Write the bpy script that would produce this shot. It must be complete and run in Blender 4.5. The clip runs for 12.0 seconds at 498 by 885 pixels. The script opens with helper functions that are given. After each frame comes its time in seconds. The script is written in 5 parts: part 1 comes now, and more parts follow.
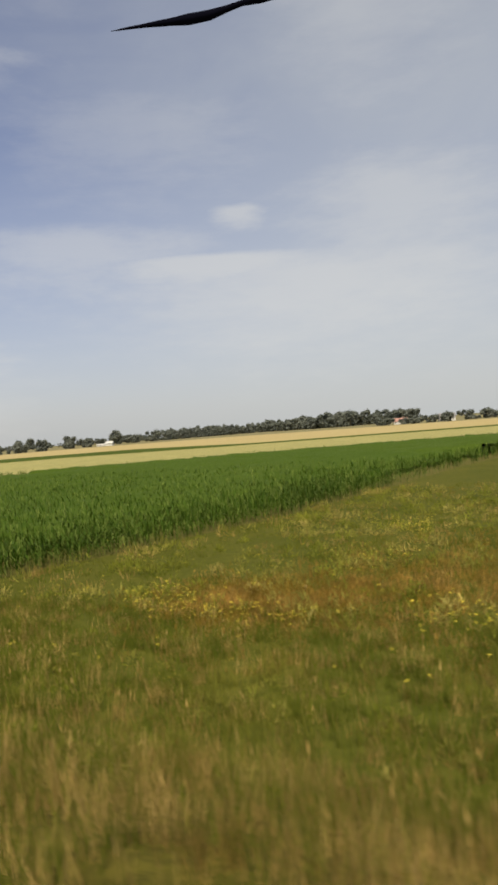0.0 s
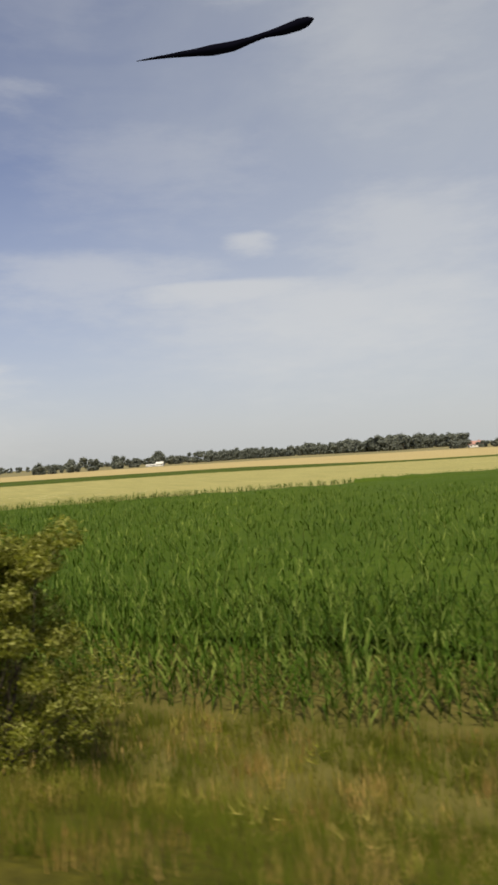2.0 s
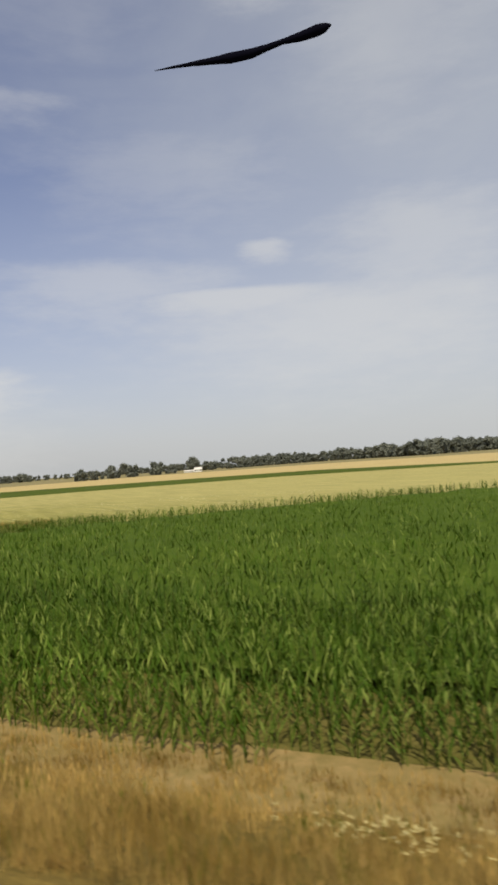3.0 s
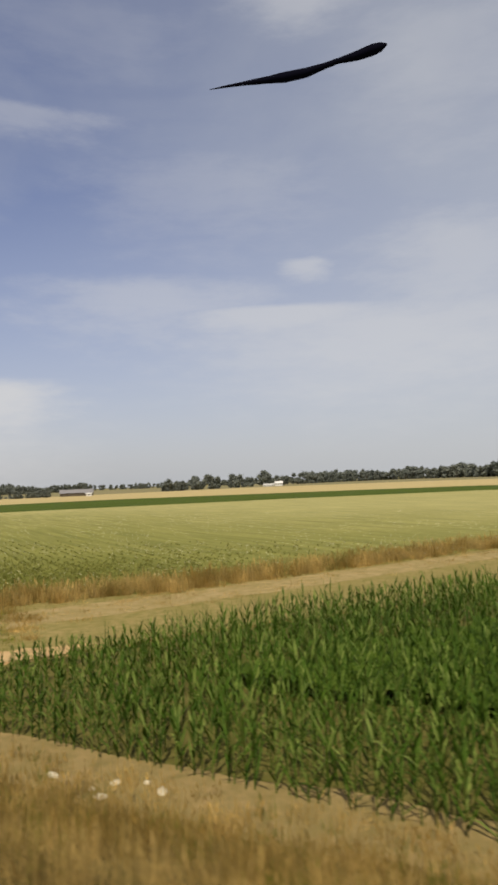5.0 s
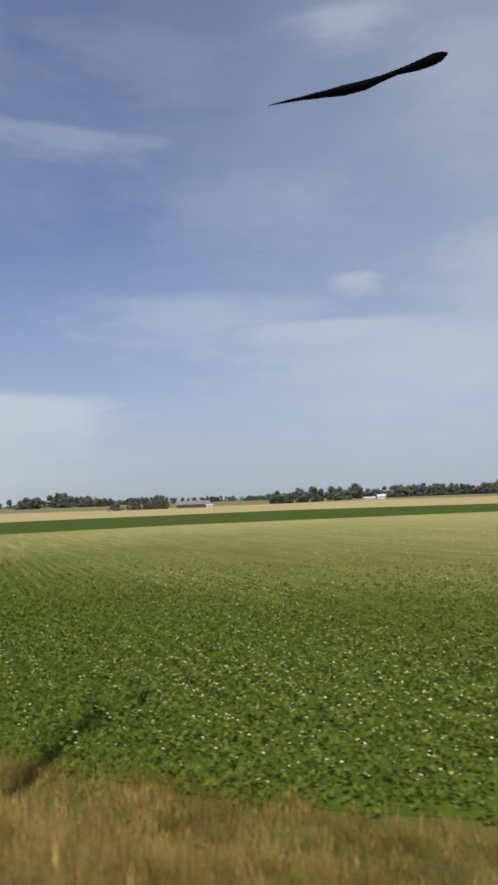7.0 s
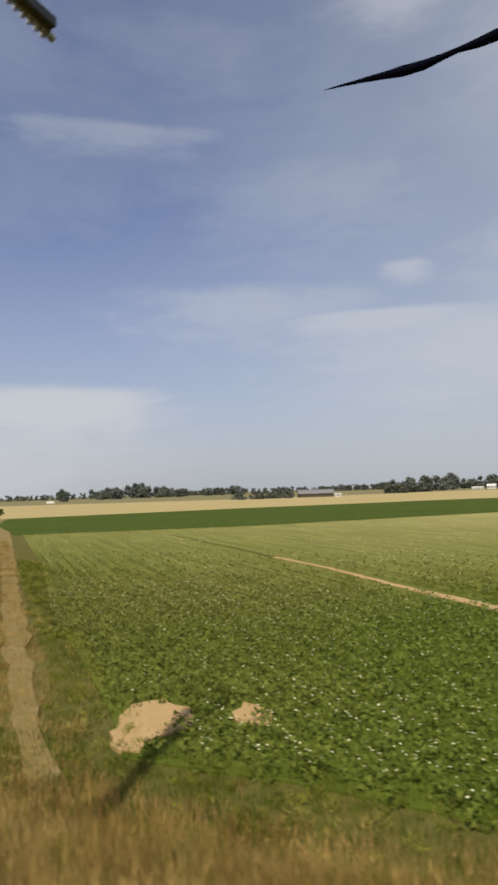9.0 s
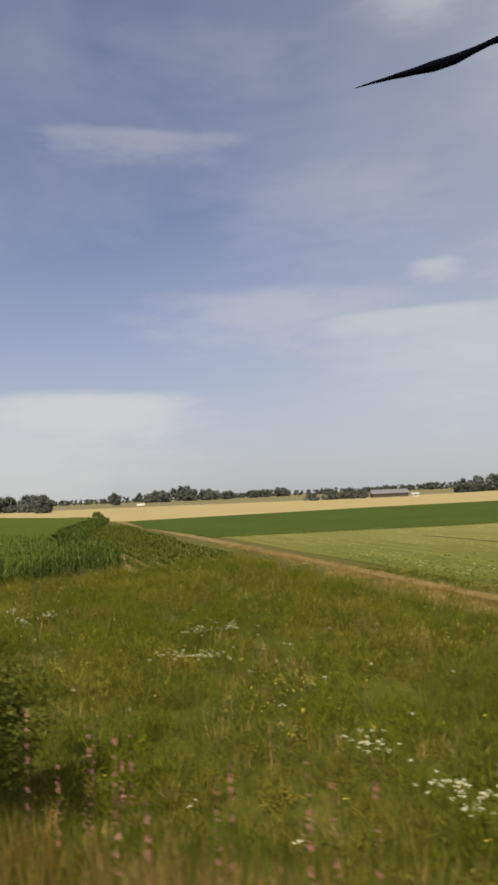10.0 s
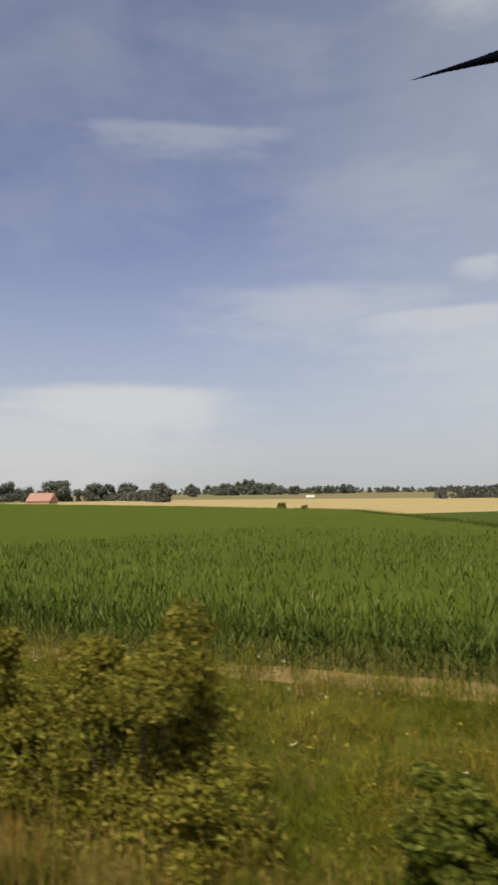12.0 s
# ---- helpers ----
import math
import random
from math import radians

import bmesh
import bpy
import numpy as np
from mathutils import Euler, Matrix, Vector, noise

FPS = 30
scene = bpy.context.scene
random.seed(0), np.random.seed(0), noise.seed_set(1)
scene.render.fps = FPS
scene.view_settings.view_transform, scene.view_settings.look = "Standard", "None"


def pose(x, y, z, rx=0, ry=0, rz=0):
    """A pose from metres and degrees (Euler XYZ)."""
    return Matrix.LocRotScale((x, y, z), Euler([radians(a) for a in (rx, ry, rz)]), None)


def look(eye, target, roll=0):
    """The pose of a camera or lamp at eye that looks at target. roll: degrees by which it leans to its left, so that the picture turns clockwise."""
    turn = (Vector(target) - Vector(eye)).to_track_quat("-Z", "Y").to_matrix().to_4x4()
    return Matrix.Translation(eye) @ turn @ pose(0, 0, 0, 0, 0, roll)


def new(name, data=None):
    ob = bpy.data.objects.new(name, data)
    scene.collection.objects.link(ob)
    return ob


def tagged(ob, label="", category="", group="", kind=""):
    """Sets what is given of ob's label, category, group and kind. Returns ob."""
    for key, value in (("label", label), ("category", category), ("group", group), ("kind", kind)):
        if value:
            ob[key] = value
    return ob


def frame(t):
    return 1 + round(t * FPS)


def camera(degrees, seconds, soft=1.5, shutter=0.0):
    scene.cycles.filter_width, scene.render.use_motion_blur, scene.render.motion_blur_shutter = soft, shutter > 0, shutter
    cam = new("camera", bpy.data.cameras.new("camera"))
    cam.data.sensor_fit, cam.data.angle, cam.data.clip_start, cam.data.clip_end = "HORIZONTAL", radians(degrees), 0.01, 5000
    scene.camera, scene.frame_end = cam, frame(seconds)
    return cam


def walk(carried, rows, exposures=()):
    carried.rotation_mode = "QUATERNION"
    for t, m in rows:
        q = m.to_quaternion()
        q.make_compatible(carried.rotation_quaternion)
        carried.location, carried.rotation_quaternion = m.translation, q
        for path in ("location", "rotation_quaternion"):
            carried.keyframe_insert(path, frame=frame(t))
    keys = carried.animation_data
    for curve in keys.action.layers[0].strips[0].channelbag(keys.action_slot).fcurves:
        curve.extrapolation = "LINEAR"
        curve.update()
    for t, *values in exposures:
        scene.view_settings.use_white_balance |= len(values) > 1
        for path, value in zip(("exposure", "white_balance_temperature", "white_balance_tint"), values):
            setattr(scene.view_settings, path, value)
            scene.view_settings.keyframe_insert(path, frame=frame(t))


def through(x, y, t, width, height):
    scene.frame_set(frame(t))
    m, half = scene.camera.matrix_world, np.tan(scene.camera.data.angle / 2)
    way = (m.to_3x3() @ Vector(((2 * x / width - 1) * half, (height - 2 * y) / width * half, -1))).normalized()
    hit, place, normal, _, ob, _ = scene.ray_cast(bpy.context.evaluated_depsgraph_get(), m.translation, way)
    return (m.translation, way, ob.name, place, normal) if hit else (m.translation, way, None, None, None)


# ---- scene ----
import itertools

from mathutils import geometry

# ---- camera: a seat by a train window, on a low embankment ----
EYE = 4.91
cam = camera(40.85, 12.0, soft=3.0, shutter=0.06)
RIDE = [  # seconds, x, y, bearing, tilt, roll
    (0.0, 0.00, 0.00, 112.92, -1.06, -4.48),
    (0.5, -12.79, 0.57, 113.73, -0.67, -4.03),
    (1.0, -25.58, 1.09, 113.80, -0.66, -4.64),
    (1.5, -38.37, 1.55, 113.52, -0.40, -3.90),
    (2.0, -51.16, 1.93, 113.56, 1.12, -3.69),
    (2.5, -63.96, 2.24, 114.17, 1.60, -4.13),
    (3.0, -76.76, 2.44, 114.93, 1.78, -4.12),
    (3.5, -89.56, 2.53, 115.67, 2.18, -3.66),
    (4.0, -102.36, 2.46, 116.41, 2.58, -3.21),
    (4.5, -115.15, 2.23, 117.14, 2.98, -2.75),
    (5.0, -127.95, 1.81, 117.88, 3.38, -2.29),
    (5.5, -140.73, 1.18, 119.16, 4.10, -2.05),
    (6.0, -153.50, 0.32, 120.64, 4.99, -2.10),
    (6.4, -163.71, -0.55, 121.21, 4.80, -1.83),
    (6.5, -166.25, -0.79, 121.38, 4.78, -2.06),
    (6.6, -168.80, -1.04, 122.07, 4.91, -1.73),
    (6.7, -171.35, -1.30, 122.15, 4.85, -2.24),
    (7.0, -178.98, -2.15, 122.14, 4.77, -1.97),
    (7.5, -191.68, -3.78, 123.18, 4.62, -1.95),
    (8.0, -204.34, -5.68, 124.23, 4.47, -1.92),
    (8.5, -216.95, -7.85, 125.28, 4.32, -1.90),
    (9.0, -229.52, -10.28, 126.32, 4.17, -1.87),
    (9.1, -232.03, -10.79, 126.69, 4.28, -2.38),
    (9.2, -234.53, -11.31, 127.12, 4.66, -2.30),
    (9.3, -237.04, -11.84, 127.46, 4.44, -2.22),
    (9.5, -242.04, -12.92, 127.72, 4.50, -2.18),
    (10.0, -254.52, -15.76, 128.94, 4.48, -2.54),
    (10.5, -266.97, -18.75, 129.32, 4.07, -2.36),
    (11.0, -279.37, -21.91, 130.13, 3.49, -1.77),
    (11.5, -291.73, -25.23, 131.46, 3.82, -2.95),
    (12.0, -304.05, -28.70, 132.12, 4.20, -0.68)]


def seat(x, y, bearing, tilt, roll):
    b, p = radians(bearing), radians(tilt)
    way = Vector((math.cos(p) * math.cos(b), math.cos(p) * math.sin(b), math.sin(p)))
    eye = Vector((x, y, EYE))
    return look(eye, eye + way * 10, roll)


walk(cam, [(r[0], seat(*r[1:])) for r in RIDE],
     exposures=[(0, 0.40, 6750, 6), (3, 0.40, 6700, 7), (5.2, 0.28, 6500, 9), (6.2, 0.18, 5850, 7), (7.5, 0.18, 5800, 7), (9.2, 0.24, 6300, 8), (10.5, 0.32, 6600, 8), (12, 0.32, 6600, 8)])

# ---- sky, sun ----
SUN_AZ, SUN_EL = 296.0, 50.0  # bearing of the sun, counted like the camera's, and its height


# single clouds: bearing, height, half width, half height in degrees, density, raggedness, firm core
CLOUDS = ((112.4, 18.1, 2.1, 0.42, 0.46, 2.2, 0.1), (115.5, 14.35, 8.5, 0.55, 0.55, 1.1, 0.4), (106, 12.6, 17, 2.0, 0.5, 1.3, 0.1), (143, 8.0, 9.5, 1.1, 0.8, 1.2, 0.4), (150, 5.0, 16, 3.0, 0.6, 1.2, 0.1),
          (137.3, 29.2, 8.5, 0.5, 0.27, 2.3, 0.1), (112.3, 36.9, 5, 0.6, 0.38, 1.8, 0.1), (126, 16.2, 10, 1.2, 0.36, 1.8, 0.1), (99, 18.5, 8, 2.5, 0.34, 1.9, 0.1), (100, 33, 8, 2, 0.2, 1.9, 0.1),
          (121, 25, 10, 1.6, 0.16, 2.2, 0.1), (131, 35.5, 9, 1.0, 0.1, 2.2, 0.1), (101, 11.2, 4, 0.5, 0.3, 1.4, 0.2))


def make_world():
    world = bpy.data.worlds.new("sky")
    scene.world = world
    world.use_nodes = True
    nt = world.node_tree
    nt.nodes.clear()
    n, l = nt.nodes.new, nt.links.new
    out, bg, sky = n("ShaderNodeOutputWorld"), n("ShaderNodeBackground"), n("ShaderNodeTexSky")
    sky.sky_type, sky.sun_disc = "NISHITA", False
    sky.sun_elevation, sky.sun_rotation = radians(SUN_EL), radians(90 - SUN_AZ)
    sky.air_density, sky.dust_density, sky.ozone_density = 1.0, 1.6, 3.5
    co, sep = n("ShaderNodeTexCoord"), n("ShaderNodeSeparateXYZ")
    l(co.outputs["Generated"], sep.inputs[0])

    def calc(op, a, b=0.0, clamp=False):
        m = n("ShaderNodeMath")
        m.operation, m.use_clamp = op, clamp
        for sock, v in zip(m.inputs, (a, b)):
            if isinstance(v, (int, float)):
                sock.default_value = v
            else:
                l(v, sock)
        return m.outputs[0]

    # cloud layer: a flat sheet seen in perspective
    deep = calc("ADD", calc("MAXIMUM", sep.outputs[2], 0.0), 0.16)
    u, v = calc("DIVIDE", sep.outputs[0], deep), calc("DIVIDE", sep.outputs[1], deep)
    xyz = n("ShaderNodeCombineXYZ")
    l(u, xyz.inputs[0]), l(v, xyz.inputs[1])
    big, wisp = n("ShaderNodeTexNoise"), n("ShaderNodeTexNoise")
    for tex, scale, detail, warp in ((big, 0.9, 7.0, 0.4), (wisp, 2.6, 9.0, 1.0)):
        tex.inputs["Scale"].default_value, tex.inputs["Detail"].default_value = scale, detail
        tex.inputs["Roughness"].default_value, tex.inputs["Distortion"].default_value = 0.55, warp
        l(xyz.outputs[0], tex.inputs["Vector"])
    cover = calc("ADD", calc("MULTIPLY", big.outputs["Fac"], 0.7), calc("MULTIPLY", wisp.outputs["Fac"], 0.3))
    ramp = n("ShaderNodeMapRange")
    l(cover, ramp.inputs["Value"])
    for k, val in (("From Min", 0.42), ("From Max", 0.66), ("To Min", 0.05), ("To Max", 0.34)):
        ramp.inputs[k].default_value = val
    # a thicker veil towards the horizon
    low = calc("SUBTRACT", 1.0, calc("MULTIPLY", calc("MAXIMUM", sep.outputs[2], 0.0), 2.05), True)
    veil = calc("MULTIPLY", calc("POWER", low, 1.25), 0.76)
    fac = calc("MAXIMUM", ramp.outputs[0], veil, True)
    # a thin veil that thickens towards one side of the sky
    haze = n("ShaderNodeMapRange")
    haze.interpolation_type = "SMOOTHSTEP"
    l(calc("ARCTAN2", sep.outputs[1], sep.outputs[0]), haze.inputs["Value"])
    for k, val in (("From Min", radians(145)), ("From Max", radians(94)), ("To Min", 0.0), ("To Max", 0.5)):
        haze.inputs[k].default_value = val
    fac = calc("ADD", fac, calc("MULTIPLY", haze.outputs[0], calc("SUBTRACT", 1.0, fac)), True)
    east, high = calc("ARCTAN2", sep.outputs[1], sep.outputs[0]), calc("ARCSINE", sep.outputs[2])
    rag = n("ShaderNodeTexNoise")
    rag.inputs["Scale"].default_value, rag.inputs["Detail"].default_value, rag.inputs["Roughness"].default_value = 11.0, 8.0, 0.62
    flat = n("ShaderNodeCombineXYZ")
    l(east, flat.inputs[0]), l(calc("MULTIPLY", high, 3.2), flat.inputs[1])
    l(flat.outputs[0], rag.inputs["Vector"])
    rough = calc("SUBTRACT", rag.outputs["Fac"], 0.5)
    white = None
    for b0, h0, wb, wh, dense, torn, core in CLOUDS:
        p = calc("DIVIDE", calc("SUBTRACT", east, radians(b0)), radians(wb))
        q = calc("DIVIDE", calc("SUBTRACT", high, radians(h0)), radians(wh))
        q = calc("MAXIMUM", q, calc("MULTIPLY", q, -0.28))  # firm above, fading out below
        far = calc("ADD", calc("SQRT", calc("ADD", calc("MULTIPLY", p, p), calc("MULTIPLY", q, q))), calc("MULTIPLY", rough, torn))
        edge = n("ShaderNodeMapRange")
        edge.interpolation_type = "SMOOTHSTEP"
        l(far, edge.inputs["Value"])
        for k, val in (("From Min", 1.5), ("From Max", core), ("To Min", 0.0), ("To Max", dense)):
            edge.inputs[k].default_value = val
        white = calc("MAXIMUM", white, edge.outputs[0], True) if white else edge.outputs[0]

    def blend(amount, under, colour):
        x = n("ShaderNodeMix")
        x.data_type = "RGBA"
        l(amount, x.inputs["Factor"]), l(under, x.inputs["A"])
        x.inputs["B"].default_value = (*colour, 1)
        return x.outputs["Result"]

    tone = n("ShaderNodeMix")
    tone.data_type, tone.blend_type = "RGBA", "MULTIPLY"
    tone.inputs["Factor"].default_value = 1.0
    l(sky.outputs[0], tone.inputs["A"])
    tone.inputs["B"].default_value = (1.02, 0.86, 0.97, 1)
    hazed = blend(fac, tone.outputs["Result"], (4.68, 4.84, 5.05))
    l(blend(white, hazed, (5.75, 5.7, 5.75)), bg.inputs[0])
    bg.inputs[1].default_value = 0.092
    l(bg.outputs[0], out.inputs[0])


make_world()
lamp = bpy.data.lights.new("sun", "SUN")
lamp.energy, lamp.angle, lamp.color = 3.6, radians(0.8), (1.0, 0.91, 0.75)
sun = new("sun", lamp)
az, el = radians(SUN_AZ), radians(SUN_EL)
sun.matrix_world = look((60 * math.cos(az), 60 * math.sin(az), 80), (60 * math.cos(az) - math.cos(el) * math.cos(az), 60 * math.sin(az) - math.cos(el) * math.sin(az), 80 - math.sin(el)))

# ---- materials ----


def base_material(name, rough=0.7, metal=0.0):
    m = bpy.data.materials.new(name)
    m.use_nodes = True
    b = m.node_tree.nodes["Principled BSDF"]
    b.inputs["Roughness"].default_value, b.inputs["Metallic"].default_value = rough, metal
    return m, m.node_tree, b


def noise_node(nt, scale, detail=4.0, coord="Object", rough=0.55):
    co, tex = nt.nodes.new("ShaderNodeTexCoord"), nt.nodes.new("ShaderNodeTexNoise")
    tex.inputs["Scale"].default_value, tex.inputs["Detail"].default_value, tex.inputs["Roughness"].default_value = scale, detail, rough
    nt.links.new(co.outputs[coord], tex.inputs["Vector"])
    return tex.outputs["Fac"]


def ramp_node(nt, fac, stops):
    r = nt.nodes.new("ShaderNodeValToRGB")
    while len(r.color_ramp.elements) < len(stops):
        r.color_ramp.elements.new(0.5)
    for e, (p, c) in zip(r.color_ramp.elements, stops):
        e.position, e.color = p, (*c, 1)
    nt.links.new(fac, r.inputs[0])
    return r.outputs[0]


def mix_node(nt, fac, a, b, mode="MIX"):
    x = nt.nodes.new("ShaderNodeMix")
    x.data_type, x.blend_type = "RGBA", mode
    for key, v in (("Factor", fac), ("A", a), ("B", b)):
        if isinstance(v, (int, float)):
            x.inputs[key].default_value = v
        elif isinstance(v, tuple):
            x.inputs[key].default_value = (*v, 1)
        else:
            nt.links.new(v, x.inputs[key])
    return x.outputs["Result"]


def bump_node(nt, b, height, strength=0.4, distance=0.02):
    k = nt.nodes.new("ShaderNodeBump")
    k.inputs["Strength"].default_value, k.inputs["Distance"].default_value = strength, distance
    nt.links.new(height, k.inputs["Height"])
    nt.links.new(k.outputs[0], b.inputs["Normal"])


def soil(name, c1, c2, c3, big=0.12, small=3.0, bump=0.03, rough=0.95):
    """Ground cover: three colours, patches of metres and grain of centimetres."""
    m, nt, b = base_material(name, rough)
    patches = ramp_node(nt, noise_node(nt, big, 6), ((0.35, c1), (0.65, c2)))
    grain = ramp_node(nt, noise_node(nt, small, 8, rough=0.7), ((0.38, (0, 0, 0)), (0.66, (1, 1, 1))))
    nt.links.new(mix_node(nt, grain, patches, c3), b.inputs["Base Color"])
    bump_node(nt, b, noise_node(nt, small * 2, 6), 0.6, bump)
    b.inputs["Specular IOR Level"].default_value = 0.06
    return m


def foliage(name, dark, mid, light, rough=0.55, patch=0.25, through=0.25):
    """Leaves: each island has its own tone; broad patches lie over that."""
    m, nt, b = base_material(name, rough)
    geo = nt.nodes.new("ShaderNodeNewGeometry")
    own = ramp_node(nt, geo.outputs["Random Per Island"], ((0.0, dark), (0.55, mid), (1.0, light)))
    tint = ramp_node(nt, noise_node(nt, patch, 3), ((0.3, (0.75, 0.75, 0.75)), (0.7, (1.2, 1.15, 1.1))))
    col = mix_node(nt, 1.0, own, tint, "MULTIPLY")
    nt.links.new(col, b.inputs["Base Color"])
    b.inputs["Specular IOR Level"].default_value = 0.16
    thin, mixer, out = nt.nodes.new("ShaderNodeBsdfTranslucent"), nt.nodes.new("ShaderNodeMixShader"), nt.nodes["Material Output"]
    nt.links.new(col, thin.inputs[0])
    mixer.inputs[0].default_value = through
    nt.links.new(b.outputs[0], mixer.inputs[1]), nt.links.new(thin.outputs[0], mixer.inputs[2])
    nt.links.new(mixer.outputs[0], out.inputs["Surface"])
    return m


def paint(name, colour, dirt=(0.12, 0.09, 0.06), amount=0.35, rough=0.55, metal=0.0, scale=4.0, bump=0.002):
    """Painted, cast or bare hard surface with grime and fine relief."""
    m, nt, b = base_material(name, rough, metal)
    wear = ramp_node(nt, noise_node(nt, scale, 9, rough=0.65), ((0.45, (0, 0, 0)), (0.78, (amount,) * 3)))
    fine = ramp_node(nt, noise_node(nt, scale * 14, 4), ((0.2, tuple(c * 0.86 for c in colour)), (0.8, tuple(min(1, c * 1.1) for c in colour))))
    nt.links.new(mix_node(nt, wear, fine, dirt), b.inputs["Base Color"])
    bump_node(nt, b, noise_node(nt, scale * 9, 6), 0.35, bump)
    return m


M_GROUND = soil("farmland", (0.115, 0.105, 0.026), (0.145, 0.12, 0.038), (0.09, 0.085, 0.018), 0.06, 1.5, 0.1)
M_STUBBLE = soil("dull_stubble", (0.20, 0.175, 0.085), (0.165, 0.15, 0.07), (0.235, 0.20, 0.10), 0.012, 0.4, 0.1)


def verge_soil():
    """Green and damp at both ends of the stretch, dry and tan between."""
    m, nt, b = base_material("verge_soil", 0.95)
    co, sep, rng_ = nt.nodes.new("ShaderNodeTexCoord"), nt.nodes.new("ShaderNodeSeparateXYZ"), nt.nodes.new("ShaderNodeMapRange")
    nt.links.new(co.outputs["Object"], sep.inputs[0])
    nt.links.new(sep.outputs[0], rng_.inputs["Value"])
    rng_.inputs["From Min"].default_value, rng_.inputs["From Max"].default_value = -330.0, 30.0
    g1, d1 = (0.075, 0.075, 0.009), (0.18, 0.13, 0.04)
    where = ramp_node(nt, rng_.outputs[0], ((0.20, g1), (0.27, d1), (0.69, d1), (0.76, g1)))
    patches = ramp_node(nt, noise_node(nt, 0.35, 6), ((0.4, (0.08, 0.075, 0.012)), (0.62, (0.2, 0.145, 0.045))))
    col = mix_node(nt, 0.35, where, patches)
    grain = ramp_node(nt, noise_node(nt, 5.0, 8), ((0.35, (0.7, 0.7, 0.7)), (0.65, (1.15, 1.1, 1.0))))
    nt.links.new(mix_node(nt, 1.0, col, grain, "MULTIPLY"), b.inputs["Base Color"])
    bump_node(nt, b, noise_node(nt, 9.0, 6), 0.6, 0.04)
    b.inputs["Specular IOR Level"].default_value = 0.06
    return m


def distance_paling(nt, stops):
    """Colours from the field's near side to its far side: paling with distance put into the colour."""
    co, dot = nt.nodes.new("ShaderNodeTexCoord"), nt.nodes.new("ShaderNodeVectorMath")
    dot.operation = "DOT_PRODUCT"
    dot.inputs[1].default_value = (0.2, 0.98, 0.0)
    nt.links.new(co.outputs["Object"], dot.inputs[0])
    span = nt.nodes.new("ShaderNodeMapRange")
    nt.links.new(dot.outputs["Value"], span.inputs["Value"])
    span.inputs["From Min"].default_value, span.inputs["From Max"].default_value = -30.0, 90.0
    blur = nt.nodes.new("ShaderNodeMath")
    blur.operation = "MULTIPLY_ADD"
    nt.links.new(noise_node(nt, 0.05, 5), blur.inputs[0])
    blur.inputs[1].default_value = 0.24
    # the plants beside the dirt track are paler too
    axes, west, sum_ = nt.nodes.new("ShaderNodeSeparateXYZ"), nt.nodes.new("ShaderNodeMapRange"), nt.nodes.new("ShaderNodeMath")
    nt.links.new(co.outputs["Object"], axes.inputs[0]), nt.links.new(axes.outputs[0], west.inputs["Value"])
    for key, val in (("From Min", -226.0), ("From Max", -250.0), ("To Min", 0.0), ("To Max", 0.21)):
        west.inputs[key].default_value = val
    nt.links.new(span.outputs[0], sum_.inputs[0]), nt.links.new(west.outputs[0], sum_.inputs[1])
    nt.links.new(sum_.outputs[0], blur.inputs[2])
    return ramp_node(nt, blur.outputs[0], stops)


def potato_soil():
    """Deep green near the line, paler towards the far side of the field: distance put into the colour."""
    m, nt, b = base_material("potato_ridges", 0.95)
    tone = distance_paling(nt, ((0.2, (0.085, 0.112, 0.014)), (0.33, (0.15, 0.155, 0.034)), (0.6, (0.225, 0.215, 0.066)), (1.0, (0.335, 0.305, 0.125))))
    grain = ramp_node(nt, noise_node(nt, 1.6, 9, rough=0.7), ((0.32, (0.8, 0.81, 0.78)), (0.68, (1.12, 1.1, 1.05))))
    # rows: grain drawn out along the drills
    co, turn, drill = nt.nodes.new("ShaderNodeTexCoord"), nt.nodes.new("ShaderNodeMapping"), nt.nodes.new("ShaderNodeTexNoise")
    turn.vector_type = "TEXTURE"
    turn.inputs["Rotation"].default_value = (0, 0, math.atan2(92, -137))
    turn.inputs["Scale"].default_value = (14.0, 0.8, 1.0)
    nt.links.new(co.outputs["Object"], turn.inputs["Vector"]), nt.links.new(turn.outputs[0], drill.inputs["Vector"])
    drill.inputs["Scale"].default_value, drill.inputs["Detail"].default_value = 1.0, 4.0
    lines = ramp_node(nt, drill.outputs["Fac"], ((0.35, (0.78, 0.8, 0.74)), (0.65, (1.16, 1.14, 1.12))))
    nt.links.new(mix_node(nt, 1.0, mix_node(nt, 1.0, tone, grain, "MULTIPLY"), lines, "MULTIPLY"), b.inputs["Base Color"])
    bump_node(nt, b, noise_node(nt, 4.0, 6), 0.6, 0.08)
    b.inputs["Specular IOR Level"].default_value = 0.06
    return m


